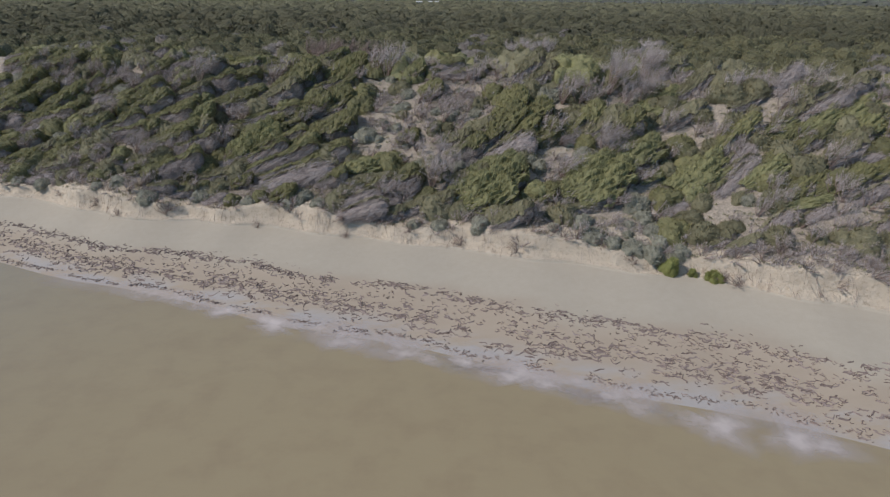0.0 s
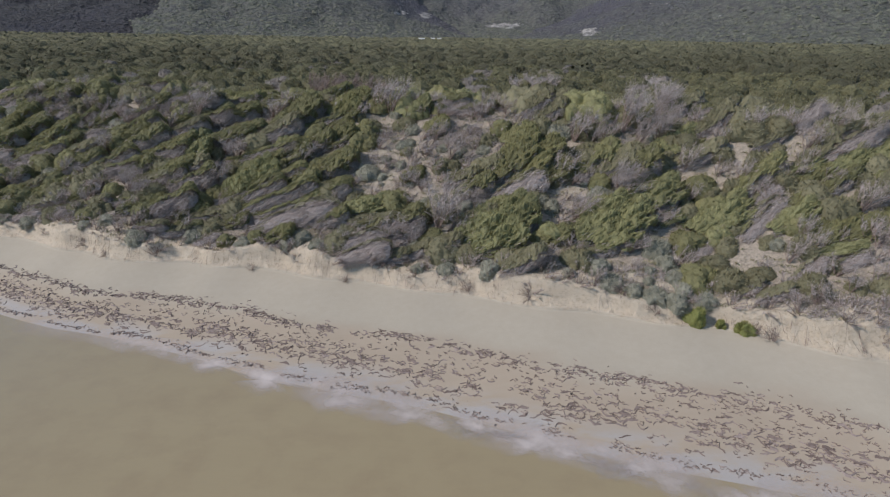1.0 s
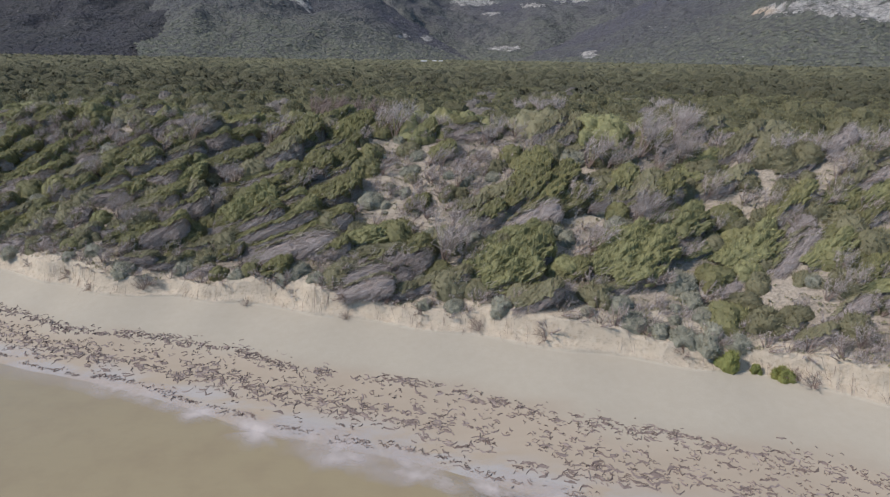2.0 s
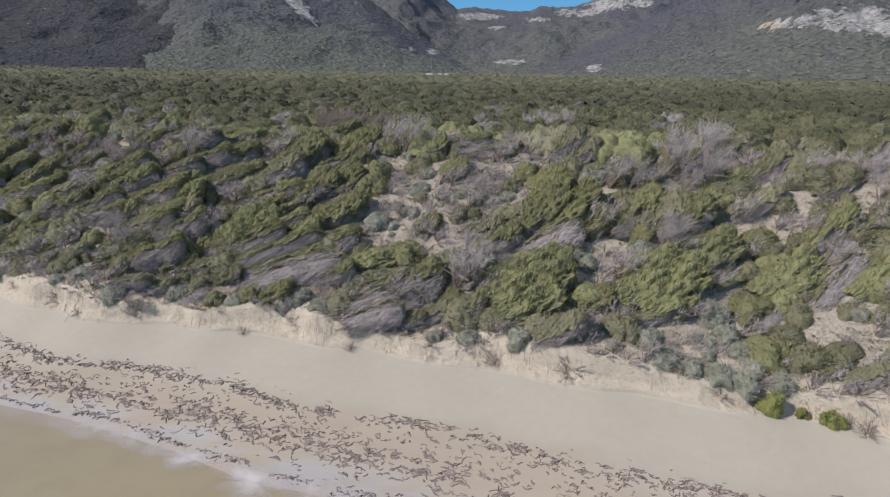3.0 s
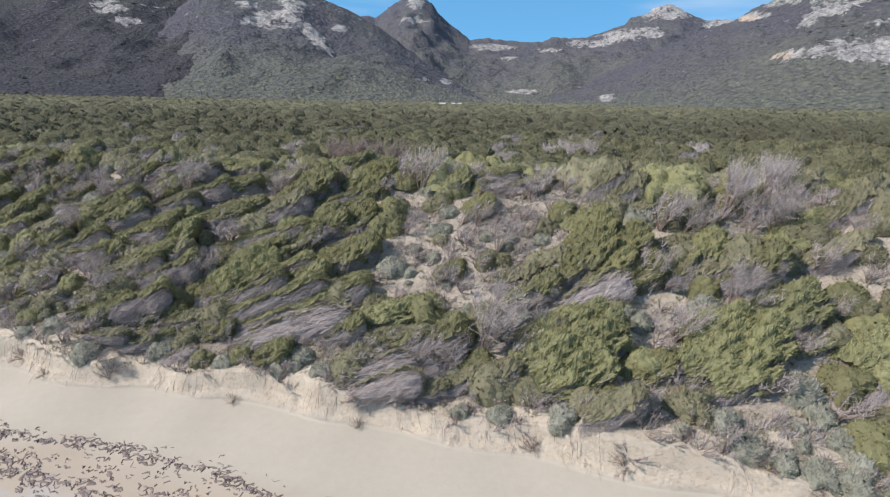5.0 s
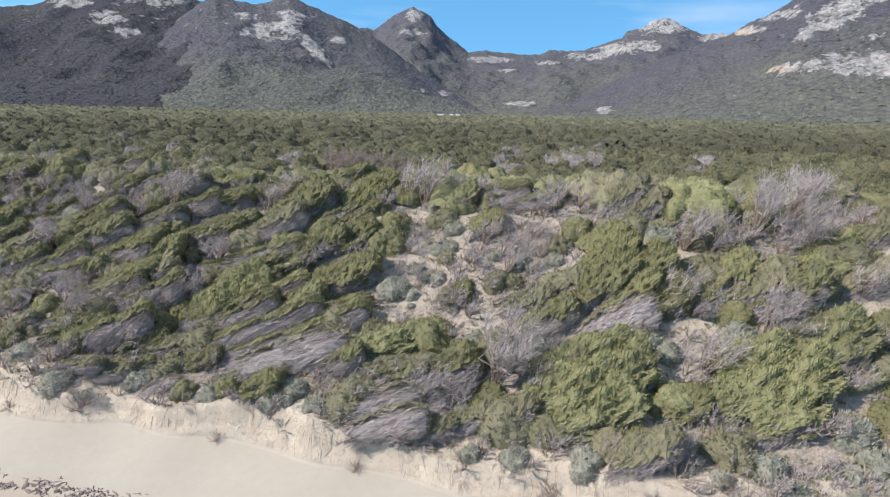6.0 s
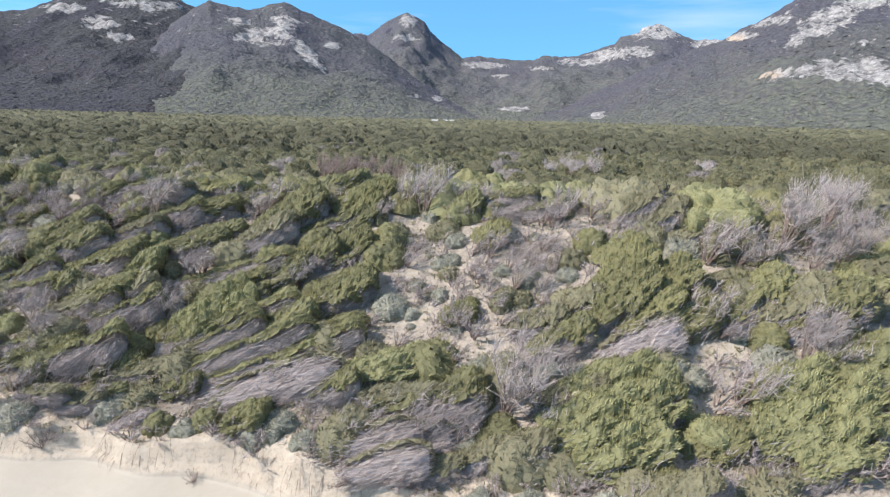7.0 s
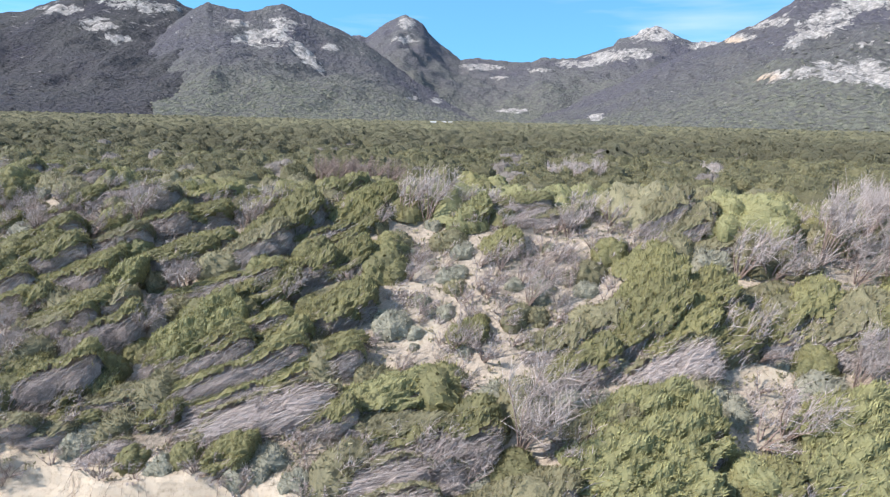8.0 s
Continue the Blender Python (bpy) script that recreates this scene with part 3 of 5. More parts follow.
def sweep(s, phi, long, wide, tall, seed):
    """The surface of a wedge of growth: s runs from the weather end to the lee end, phi across it. Gives places, streaks, tuft numbers and the way out."""
    end = np.sqrt(np.clip(1 - (np.clip((s - 0.80) / 0.20, 0, 1)) ** 2, 0, 1))
    w = 0.5 * wide * (0.35 + 0.65 * np.sin(np.pi * np.clip(0.08 + s * 0.66, 0, 1))) * (0.12 + 0.88 * end)
    h = tall * (0.22 + 0.78 * s**0.7) * (0.25 + 0.75 * end)
    u, a = s * long, phi * (0.25 * wide + 0.5 * tall)
    wave = fbm(u * 0.6 + seed, a * 0.8 + 5, 2, seed) - 0.5
    lobe, _ = tufts(u, a + 0.12 * np.sin(u * 1.7), 0.52, seed, 3.4)
    tuft, who = tufts(u, a, 0.23, seed + 5, 1.4)
    tuft = tuft**1.8
    k = 0.76 + 0.60 * wave + 0.34 * lobe
    cosine = np.maximum(np.cos(phi), 0.0)
    y = w * np.sin(phi) * k
    z = h * np.where(phi < 0, cosine**0.6, cosine**0.9) * k
    x = long * s + (0.18 * wide) * (z / max(tall, 0.1)) - 0.1
    out = unit(np.stack([0.12 + 0 * u, np.sin(phi), cosine + 0.25 + 0 * u], -1))
    return np.stack([x, y, z], -1) + out * (0.20 * tuft)[..., None], lobe, who, out


def windswept(seed, long, wide, tall, material, grey=0.45, name="windswept_shrub", label="wind-pruned coastal shrub, olive green above and bare grey beneath"):
    """A cushion of growth that rises from the weather side to a taller lee end; its lower flank is bare grey wood."""
    rng = np.random.default_rng(seed)
    root = tagged(new(name), label, "shrub", "dune shrubs")

    def limit(s):
        return np.radians(-78 + 85 * grey) + 0.6 * (fbm(s * long * 1.1, 0 * s + seed, 3, seed + 1) - 0.5)

    def leafy(s, phi, lobe):
        return phi - limit(s) + 0.9 * (lobe - 0.5)

    ns, nf = int(long / 0.13), int((0.5 * wide + tall) / 0.105)
    s = np.repeat((np.arange(ns + 1) / ns)[:, None], nf, 1)
    phi = np.repeat(np.radians(np.linspace(-84, 90, nf))[None], ns + 1, 0)
    v, lobe, who, _ = sweep(s, phi, long, wide, tall, seed)
    faces = grid_faces(ns + 1, nf)
    faces = faces[leafy(s, phi, lobe).ravel()[faces].mean(1) > 0]
    crown = Heap()
    # Low tuft values colour the shell dark, as shade inside the crown.
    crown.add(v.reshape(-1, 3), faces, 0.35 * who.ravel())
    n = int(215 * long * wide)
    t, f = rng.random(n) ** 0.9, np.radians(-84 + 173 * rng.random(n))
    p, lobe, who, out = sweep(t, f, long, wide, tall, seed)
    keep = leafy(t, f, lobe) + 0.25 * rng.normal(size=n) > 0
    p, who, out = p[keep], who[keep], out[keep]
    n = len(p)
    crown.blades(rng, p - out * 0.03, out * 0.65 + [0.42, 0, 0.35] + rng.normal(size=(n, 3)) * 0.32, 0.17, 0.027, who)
    crown.mesh("crown", material, root)
    wood = Heap()
    nf = max(6, nf // 3)
    s, q = s[::3, :1] + np.zeros(nf), np.linspace(0, 1, nf)[None] + np.zeros((len(s[::3]), 1))
    phi = np.radians(-91) + (limit(s) + 0.45 + np.radians(91)) * q
    wood.add(sweep(s, phi, long, wide * 0.66, tall * 0.68, seed)[0].reshape(-1, 3), grid_faces(len(s), nf), np.full(s.size, 0.3))
    n = int(215 * long * wide * min(1.1, 0.30 + grey))
    t = rng.random(n)
    f = np.radians(-92) + (limit(t) + 0.45 + np.radians(92)) * rng.random(n)
    tip = sweep(t, f, long, wide, tall, seed)[0] * (1 - 0.22 * rng.random((n, 1)) * [0, 1, 1])
    way = unit(np.array([0.80, -0.06, 0.52]) + 0.20 * rng.normal(size=(n, 3)))
    wood.spikes(rng, tip - way * (0.30 + 0.45 * rng.random((n, 1))), tip + way * 0.08, 0.0115)
    wood.mesh("dead_wood", TWIG_GREY, root, "bare grey wood")
    trunk = Heap()
    for j in range(3):
        a = 0.15 + 0.2 * j
        trunk.stem([(long * a, 0.1 * (j - 1), -0.3), (long * (a + 0.15), 0.12 * (j - 1), 0.2 * tall), (long * (a + 0.35), 0.2 * (j - 1), 0.45 * tall)], 0.07, 0.025)
    trunk.mesh("trunk", TWIG_BROWN, root)
    return root


def dead_shrub(seed, tall, spread, material=None, name="bare_shrub", label="leafless grey shrub leaning with the wind", limbs=11, twigs_each=18, fine=340, thick=1.0):
    rng = np.random.default_rng(seed)
    root = tagged(new(name), label, "shrub", "dune shrubs")
    trunk, twigs = Heap(), Heap()
    mids, ends = [], []
    for j in range(limbs):
        a = rng.random() * 2 * np.pi
        lean = np.array([0.34 * tall + 0.5 * spread * math.cos(a), 0.6 * spread * math.sin(a), tall * (0.5 + 0.4 * rng.random())])
        mid = lean * [0.35, 0.45, 0.5] + rng.normal(size=3) * 0.06
        trunk.stem([(0, 0, -0.25), mid, lean], 0.035, 0.010, 4)
        mids += [mid] * twigs_each
        ends += [lean] * twigs_each
    k = len(mids)
    mids, ends = np.array(mids), np.array(ends)
    base = mids + (ends - mids) * rng.random((k, 1))
    tip = base + unit(rng.normal(size=(k, 3)) * 0.6 + [0.45, 0, 0.9]) * (0.25 + 0.45 * rng.random((k, 1))) * tall * 0.42
    twigs.twigs(rng, base, tip, 0.009 * thick)
    m = fine
    pick = rng.integers(0, k, m)
    b2 = base[pick] + (tip - base)[pick] * rng.random((m, 1))
    twigs.sprigs(rng, b2, b2 + unit(rng.normal(size=b2.shape) * 0.45 + [0.4, 0, 0.8]) * (0.12 + 0.2 * rng.random((m, 1))) * tall, 0.0062 * thick)
    trunk.mesh("trunk", TWIG_BROWN, root)
    tagged(twigs.mesh("brushwood", material or TWIG_GREY, root), kind="stuff")
    return root


def dome(a, u, radius, tall, seed, rough=0.6, flat=2.4, size=0.25):
    """The surface of a rounded shrub: a round it, u from its top to its rim. Gives places and tuft numbers."""
    x, y = radius * u * np.cos(a), radius * u * np.sin(a)
    grow = 1 + 0.45 * u * u
    wave = fbm(3 + 1.1 * x, 3 + 1.1 * y, 2, seed) - 0.5
    lobe, _ = tufts(x * grow, y * grow, 0.8, seed)
    tuft, who = tufts(x * grow, y * grow, size, seed + 5)
    k = 0.80 + 0.65 * rough * wave + 0.34 * lobe
    tuft = tuft**1.5
    up = np.clip(1 - u**flat, 0, 1) ** 0.72
    rise = size * 0.5 * tuft
    return np.stack([x * k * (1 + rise * 0.3), y * k * (1 + rise * 0.3), tall * (up * k - 0.12) + rise * (0.35 + 0.65 * up)], -1), who


def round_shrub(seed, radius, tall, material, per=380, leaf=0.13, step=0.15, rough=0.9, name="round_shrub", label="low rounded green shrub in the dune sand", flat=2.4, soft=False):
    rng = np.random.default_rng(seed)
    root = tagged(new(name), label, "shrub", "dune shrubs")
    crown = Heap()
    na, nu = max(12, int(6.28 * radius * 0.8 / step)), max(6, int((radius + 0.7 * tall) / step))
    a = np.repeat((np.arange(na + 1) * 2 * np.pi / na)[:, None], nu, 1)
    u = np.repeat(np.linspace(0.02, 1, nu)[None] ** 0.75, na + 1, 0)
    v, who = dome(a, u, radius, tall, seed, rough, flat, max(0.22, 1.7 * step))
    v[-1] = v[0]
    # Shell is coloured darker than the leaf tips, painting the crown's inner shade.
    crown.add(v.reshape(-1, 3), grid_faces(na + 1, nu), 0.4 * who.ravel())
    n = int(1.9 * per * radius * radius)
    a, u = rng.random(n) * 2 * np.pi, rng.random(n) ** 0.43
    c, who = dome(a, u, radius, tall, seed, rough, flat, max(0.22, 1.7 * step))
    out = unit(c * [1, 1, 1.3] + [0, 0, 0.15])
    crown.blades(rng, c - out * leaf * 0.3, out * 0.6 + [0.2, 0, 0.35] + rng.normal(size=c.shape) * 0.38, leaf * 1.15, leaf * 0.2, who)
    crown.mesh("crown", material, root, "", soft)
    trunk = Heap()
    for j in range(3):
        b = 2.1 * j + seed
        trunk.stem([(0, 0, -0.25), (0.25 * radius * math.cos(b), 0.25 * radius * math.sin(b), 0.25 * tall), (0.5 * radius * math.cos(b), 0.5 * radius * math.sin(b), 0.5 * tall)], 0.05, 0.02, 4)
    trunk.mesh("trunk", TWIG_BROWN, root)
    return root


def dome_field(x, y, z, radius, tall, na, nu, rough=0.8, size=0.6, flat=3.2):
    """Many rounded crowns at once: vertices, faces and tuft numbers."""
    x, y, z, radius, tall = (np.asarray(k, float)[:, None, None] for k in (x, y, z, radius, tall))
    a = (np.arange(na + 1) * 2 * np.pi / na)[None, :, None]
    u = (np.linspace(0.03, 1, nu) ** 0.7)[None, None, :]
    dx, dy = 1.3 * radius * u * np.cos(a), radius * u * np.sin(a)
    size = np.asarray(size, float).reshape(-1, 1, 1) * np.ones_like(radius)
    bump, who = tufts((x + dx * (1 + 0.4 * u)) / size, (y + dy * (1 + 0.4 * u)) / size, 1.0, 5)
    k = 0.85 + rough * (fbm((x + dx) * 0.5, (y + dy) * 0.5, 2, 5) - 0.5) + 0.2 * bump
    up = np.clip(1 - u**flat, 0, 1) ** 0.72
    v = np.stack([x + dx * k, y + dy * k, z + tall * (up * k - 0.12) + 0.35 * size * bump * up], -1)
    f = grid_faces(na + 1, nu)[None] + (np.arange(len(x)) * (na + 1) * nu)[:, None, None]
    return v.reshape(-1, 3), f.reshape(-1, 4), who.ravel()


def heading(x):
    """The way that the sea wind gives the growth, which turns a little along the dune."""
    return radians(min(28.0, max(6.0, 17 + 0.5 * x)))


class Kind:
    """A kind of shrub: made once, then copied."""

    def __init__(self, make):
        self.make, self.first = make, None

    def put(self, x, y, size=1.0, turn=0.0, sink=0.0, tall=1.0, long=1.0):
        e = 0.9
        gx = float(ground_z(x + e, y) - ground_z(x - e, y)) / (2 * e)
        gy = float(ground_z(x, y + e) - ground_z(x, y - e)) / (2 * e)
        up = Vector((-0.7 * gx, -0.7 * gy, 1)).normalized()
        a = heading(x) + turn
        ax = Vector((math.cos(a), math.sin(a), 0))
        ax = (ax - up * ax.dot(up)).normalized()
        ay = up.cross(ax)
        rot = Matrix((ax, ay, up)).transposed().to_4x4()
        m = Matrix.Translation((x, y, float(ground_z(x, y)) - sink)) @ rot @ Matrix.Diagonal((size * long, size, size * tall, 1))
        if self.first is None:
            self.first = self.make()
            self.first.matrix_basis = m
            return self.first
        ob = copy_thing(self.first, Matrix())
        ob.matrix_basis = m
        return ob


WEDGES = [Kind(lambda s=s, l=l, w=w, h=h, m=m, g=g: windswept(s, l, w, h, m, g)) for s, l, w, h, m, g in (
    (1, 4.6, 2.2, 1.7, LEAF_OLIVE, 0.62), (2, 3.4, 2.5, 1.5, LEAF_OLIVE, 0.22), (3, 5.6, 2.3, 1.8, LEAF_OLIVE, 0.84), (4, 3.0, 2.6, 1.5, LEAF_BRIGHT, 0.1), (5, 4.2, 2.7, 1.6, LEAF_BRIGHT, 0.15),
    (6, 3.8, 2.1, 1.4, LEAF_DULL, 1.30), (7, 4.4, 2.3, 1.5, LEAF_DULL, 0.62), (8, 5.2, 2.5, 1.7, LEAF_OLIVE, 0.38))]
WEDGE_LONG = [4.6, 3.4, 5.6, 3.0, 4.2, 3.8, 4.4, 5.2]
BARES = [Kind(lambda s=s, h=h, w=w: dead_shrub(s, h, w, limbs=10, twigs_each=12, fine=300, thick=1.25)) for s, h, w in ((11, 1.5, 1.3), (12, 1.2, 1.5), (13, 1.9, 1.4))]
BARE_TALL = [Kind(lambda s=s, w=w: dead_shrub(s, 2.7, w, name="tall_bare_shrub", label="tall leafless grey shrub with fine fanned branches", limbs=12, twigs_each=20, fine=800, thick=1.2)) for s, w in ((18, 1.7), (19, 2.0))]
CUSHIONS = [Kind(lambda s=s, m=m: round_shrub(s, 0.75, 0.55, m, 300, 0.15, 0.14, 1.8, "cushion_shrub", "small low cushion shrub filling the dune cover")) for s, m in ((71, LEAF_DULL), (72, LEAF_OLIVE), (73, LEAF_DULL))]
LIPS = [Kind(lambda s=s, h=h: dead_shrub(s, h, 1.3, None, "lip_shrub", "low tangled grey shrub at the edge of the scarp", 8, 10, 190, 1.4)) for s, h in ((15, 0.8), (16, 1.0), (17, 0.7))]
RUSSET = Kind(lambda: dead_shrub(14, 1.7, 1.6, TWIG_BROWN, "withered_shrub", "withered reddish-brown shrub at the dune crest"))
SILVERS = [Kind(lambda s=s: round_shrub(s, 0.9, 0.52, LEAF_SILVER, 400, 0.19, 0.15, 2.2, "silver_shrub", "low silver-grey coastal daisy shrub")) for s in (21, 22)]
ROUNDS = [Kind(lambda s=s, r=r, h=h, m=m: round_shrub(s, r, h, m)) for s, r, h, m in ((31, 1.2, 1.1, LEAF_OLIVE), (32, 1.0, 0.9, LEAF_BRIGHT), (33, 1.4, 1.2, LEAF_DULL), (34, 1.8, 1.5, LEAF_BRIGHT), (35, 1.7, 1.4, LEAF_OLIVE))]
ROUND_WIDE = [1.2, 1.0, 1.4, 1.8, 1.7]
LOWS = [Kind(lambda s=s, m=m: round_shrub(s, 2.0, 1.5, m, 85, 0.18, 0.28, 0.8, "thicket_shrub", "dense wind-flattened olive shrub of the dune thicket", 2.6, True)) for s, m in ((41, LEAF_OLIVE), (42, LEAF_DULL), (43, LEAF_OLIVE), (44, LEAF_BRIGHT))]


def in_view(x, y, margin=2.0):
    return y > 18 and abs(x + 0.5) < 0.76 * (y + 2.5) + margin


def ridge(kind, x0, y0, x1, y1, wide=1.0, tall=1.0):
    """A windswept shrub from its weather end to its lee end."""
    run, turn = math.hypot(x1 - x0, y1 - y0), math.atan2(y1 - y0, x1 - x0)
    lanes = ((0.0, 0.0, 1.0, 1.0),)
    if wide > 1.25 or run > 6:  # broad growth is several plants side by side: across, along, length and breadth of each
        lanes = ((-0.62, 0.16, 0.62, 0.58), (0.0, 0.0, 0.74, 0.66), (0.55, 0.26, 0.74, 0.60), (-0.15, 0.46, 0.52, 0.62))
    for k, (across, along, length, breadth) in enumerate(lanes):
        a, w = across * wide * 1.25, wide * breadth
        x, y = x0 + along * run * math.cos(turn) - a * math.sin(turn), y0 + along * run * math.sin(turn) + a * math.cos(turn)
        WEDGES[kind].put(x, y, w, turn - heading(x) + 0.08 * math.sin(5 * k + x0), 0.05, tall * (1.25 if len(lanes) > 1 else 1.0), max(0.75, 1.05 * length * run / (WEDGE_LONG[kind] * w)))
    steps = max(3, int(run / 0.8))
    return [(x0 + (x1 - x0) * k / steps, y0 + (y1 - y0) * k / steps) for k in range(steps + 1)]


def spread(rng, count, x0, x1, v0, v1, gap, taken=()):
    """Random places, none nearer to another than gap."""
    kept, cells = [], {}
    for p in taken:
        cells.setdefault((int(p[0] // gap), int(p[1] // gap)), []).append(p)
    xs, vs = x0 + (x1 - x0) * rng.random(count), v0 + (v1 - v0) * rng.random(count)
    for x, v, y in zip(xs.tolist(), vs.tolist(), (scarp_y(xs) + vs).tolist()):
        key = (int(x // gap), int(y // gap))
        near = [p for i in (-1, 0, 1) for j in (-1, 0, 1) for p in cells.get((key[0] + i, key[1] + j), ())]
        if not in_view(x, y) or any((p[0] - x) ** 2 + (p[1] - y) ** 2 < gap * gap for p in near):
            continue
        cells.setdefault(key, []).append((x, y))
        kept.append((x, y, v))
    return kept


# windswept shrubs that stand out: kind, weather end x and y, lee end x and y, breadth
RIDGES_WEST_LOW = [
    (2, -22.9, 42.0, -19.8, 42.8, 1.0), (1, -20.7, 42.0, -19.2, 42.8, 1.0), (2, -17.5, 43.6, -11.1, 44.7, 1.1), (2, -16.6, 41.6, -7.7, 43.8, 1.1),
    (1, -16.4, 41.1, -14.6, 41.1, 0.7), (5, -13.7, 40.4, -8.4, 41.5, 1.2), (1, -12.8, 38.9, -11.0, 38.9, 0.8), (4, -17.8, 44.9, -14.0, 45.6, 1.4),
    (0, -14.2, 44.4, -10.4, 45.0, 1.0), (0, -9.6, 39.9, -7.7, 40.2, 0.7), (2, -23.9, 45.4, -21.3, 45.8, 0.8), (2, -22.0, 44.7, -19.6, 45.7, 0.9),
    (1, -24.9, 42.5, -21.8, 43.5, 0.9),
]
RIDGES_WEST_HIGH = [
    (0, -28.7, 49.7, -24.2, 51.3, 1.0), (2, -26.0, 48.8, -21.7, 49.3, 1.0), (3, -22.1, 48.4, -20.2, 48.7, 1.0), (0, -26.9, 47.2, -24.8, 47.8, 0.9),
    (6, -22.0, 46.6, -19.5, 47.2, 0.8), (1, -23.8, 56.4, -20.3, 57.4, 1.4), (7, -15.6, 50.8, -12.0, 53.5, 1.2), (1, -15.2, 47.4, -11.8, 48.4, 1.2),
    (6, -16.4, 50.0, -12.8, 51.0, 1.0), (1, -11.0, 48.7, -8.3, 49.5, 1.1), (1, -11.0, 52.0, -7.9, 53.6, 1.3), (7, -11.3, 45.6, -8.0, 46.3, 1.0),
    (0, -12.8, 48.5, -9.9, 49.1, 0.9),
]
RIDGES_MIDDLE = [
    (4, -8.4, 41.1, -5.1, 41.9, 0.9), (2, -7.0, 38.9, -3.1, 39.8, 1.2), (5, -8.2, 37.3, -3.3, 38.3, 1.3), (4, -0.1, 37.9, 4.7, 38.8, 1.7),
    (6, -2.1, 37.5, -0.1, 37.6, 0.8), (6, -1.0, 42.7, 0.9, 43.1, 0.8), (0, -0.3, 41.4, 2.1, 42.4, 0.9), (6, 0.8, 43.4, 2.5, 43.9, 0.8),
    (1, -4.2, 43.8, -2.6, 44.2, 0.7), (3, -4.2, 50.8, -2.5, 51.0, 0.9), (1, -2.7, 48.2, -1.2, 49.0, 0.8), (3, 1.4, 36.7, 4.3, 37.2, 1.1),
]
RIDGES_EAST = [
    (7, 2.5, 42.5, 6.0, 44.5, 1.4), (1, 3.4, 45.4, 5.2, 46.6, 1.0), (1, 4.9, 42.1, 7.6, 43.1, 1.1), (0, 8.0, 42.1, 10.4, 43.3, 1.1),
    (6, 9.3, 41.9, 12.4, 43.3, 1.1), (5, 2.8, 40.9, 6.1, 41.6, 1.1), (4, 7.2, 37.0, 11.2, 38.4, 1.7), (1, 5.1, 36.6, 6.4, 37.1, 0.8),
    (0, 10.2, 41.6, 12.8, 42.4, 1.1), (3, 4.3, 52.2, 7.0, 53.8, 1.3), (6, 4.8, 48.4, 8.0, 50.4, 1.35), (4, 10.5, 38.6, 14.3, 40.6, 1.1),
    (4, 13.4, 43.2, 17.0, 45.0, 1.0), (4, 14.6, 36.8, 18.4, 38.6, 1.1),
]
# silver, bare and rounded shrubs: x, y, size
SILVER_PLACES = [
    (-19.7, 42.6, 0.9), (-18.5, 40.4, 0.9), (-14.3, 38.8, 0.8), (-10.4, 38.5, 0.9), (-11.3, 38.2, 0.7), (-18.4, 41.1, 0.7), (-2.3, 41.0, 0.8), (7.2, 46.3, 1.2),
    (5.9, 47.0, 0.8), (5.3, 40.1, 1.0), (6.2, 39.7, 0.8), (9.6, 40.3, 1.0), (-12.0, 44.3, 0.5), (-8.4, 48.3, 0.6), (-5.2, 51.1, 0.7), (0.5, 40.7, 0.7),
    (-2.1, 38.1, 0.6), (-2.7, 37.8, 0.7), (-16.8, 46.9, 0.5), (1.7, 40.5, 0.6), (-4.3, 45.5, 0.6), (-9.1, 37.6, 0.6), (-31.0, 57.6, 0.9), (-29.1, 57.7, 1.2),
    (-8.0, 46.4, 0.6), (8.8, 33.2, 0.9), (10.1, 32.5, 0.8), (11.2, 32.0, 0.8), (8.4, 34.3, 0.9), (13.0, 33.6, 0.9), (-25.0, 41.2, 0.8), (-22.0, 39.4, 0.8),
]
BARE_WEST = [
    (-16.1, 53.1, 1.3), (-15.4, 54.8, 1.3), (-22.8, 53.2, 1.3), (-28.0, 54.6, 1.0), (-25.9, 54.8, 1.0), (-30.7, 55.4, 1.0), (-33.1, 56.6, 1.0), (-19.0, 49.1, 1.2),
    (-18.8, 45.7, 1.0), (-21.0, 44.0, 1.0), (-24.9, 47.0, 1.0), (-18.2, 48.4, 1.1), (-24.0, 53.3, 0.9), (-29.4, 56.2, 0.8), (-27.0, 57.0, 0.8), (-21.5, 54.8, 0.8),
    (-26.6, 53.6, 0.9), (-24.4, 55.8, 0.8), (-7.7, 38.3, 1.0), (-6.1, 38.4, 1.1), (-6.9, 51.9, 1.3),
]
BARE_EAST = [
    (-1.4, 39.0, 2.0), (11.9, 45.5, 1.9), (14.8, 47.4, 1.7), (10.5, 40.0, 1.5), (0.0, 38.5, 1.2), (-5.8, 51.4, 1.4), (1.5, 49.1, 1.3), (9.5, 45.0, 1.4),
    (8.4, 45.4, 1.2), (10.6, 45.0, 1.1), (7.8, 41.7, 1.1), (6.8, 42.0, 1.1), (14.2, 44.6, 1.6), (11.3, 39.9, 1.3), (-0.7, 45.1, 0.9), (0.2, 46.4, 0.9),
    (-2.5, 46.0, 0.9), (-1.9, 47.3, 0.8), (-3.9, 43.4, 0.9), (-2.7, 42.6, 0.9), (-4.9, 38.3, 1.1), (0.8, 47.6, 0.9), (-1.7, 49.8, 1.0), (15.6, 48.2, 1.5),
    (9.4, 118, 2.2), (12.4, 119, 2.4), (13.4, 117, 2.2), (16, 116, 2.6), (36, 122, 2.4),
]
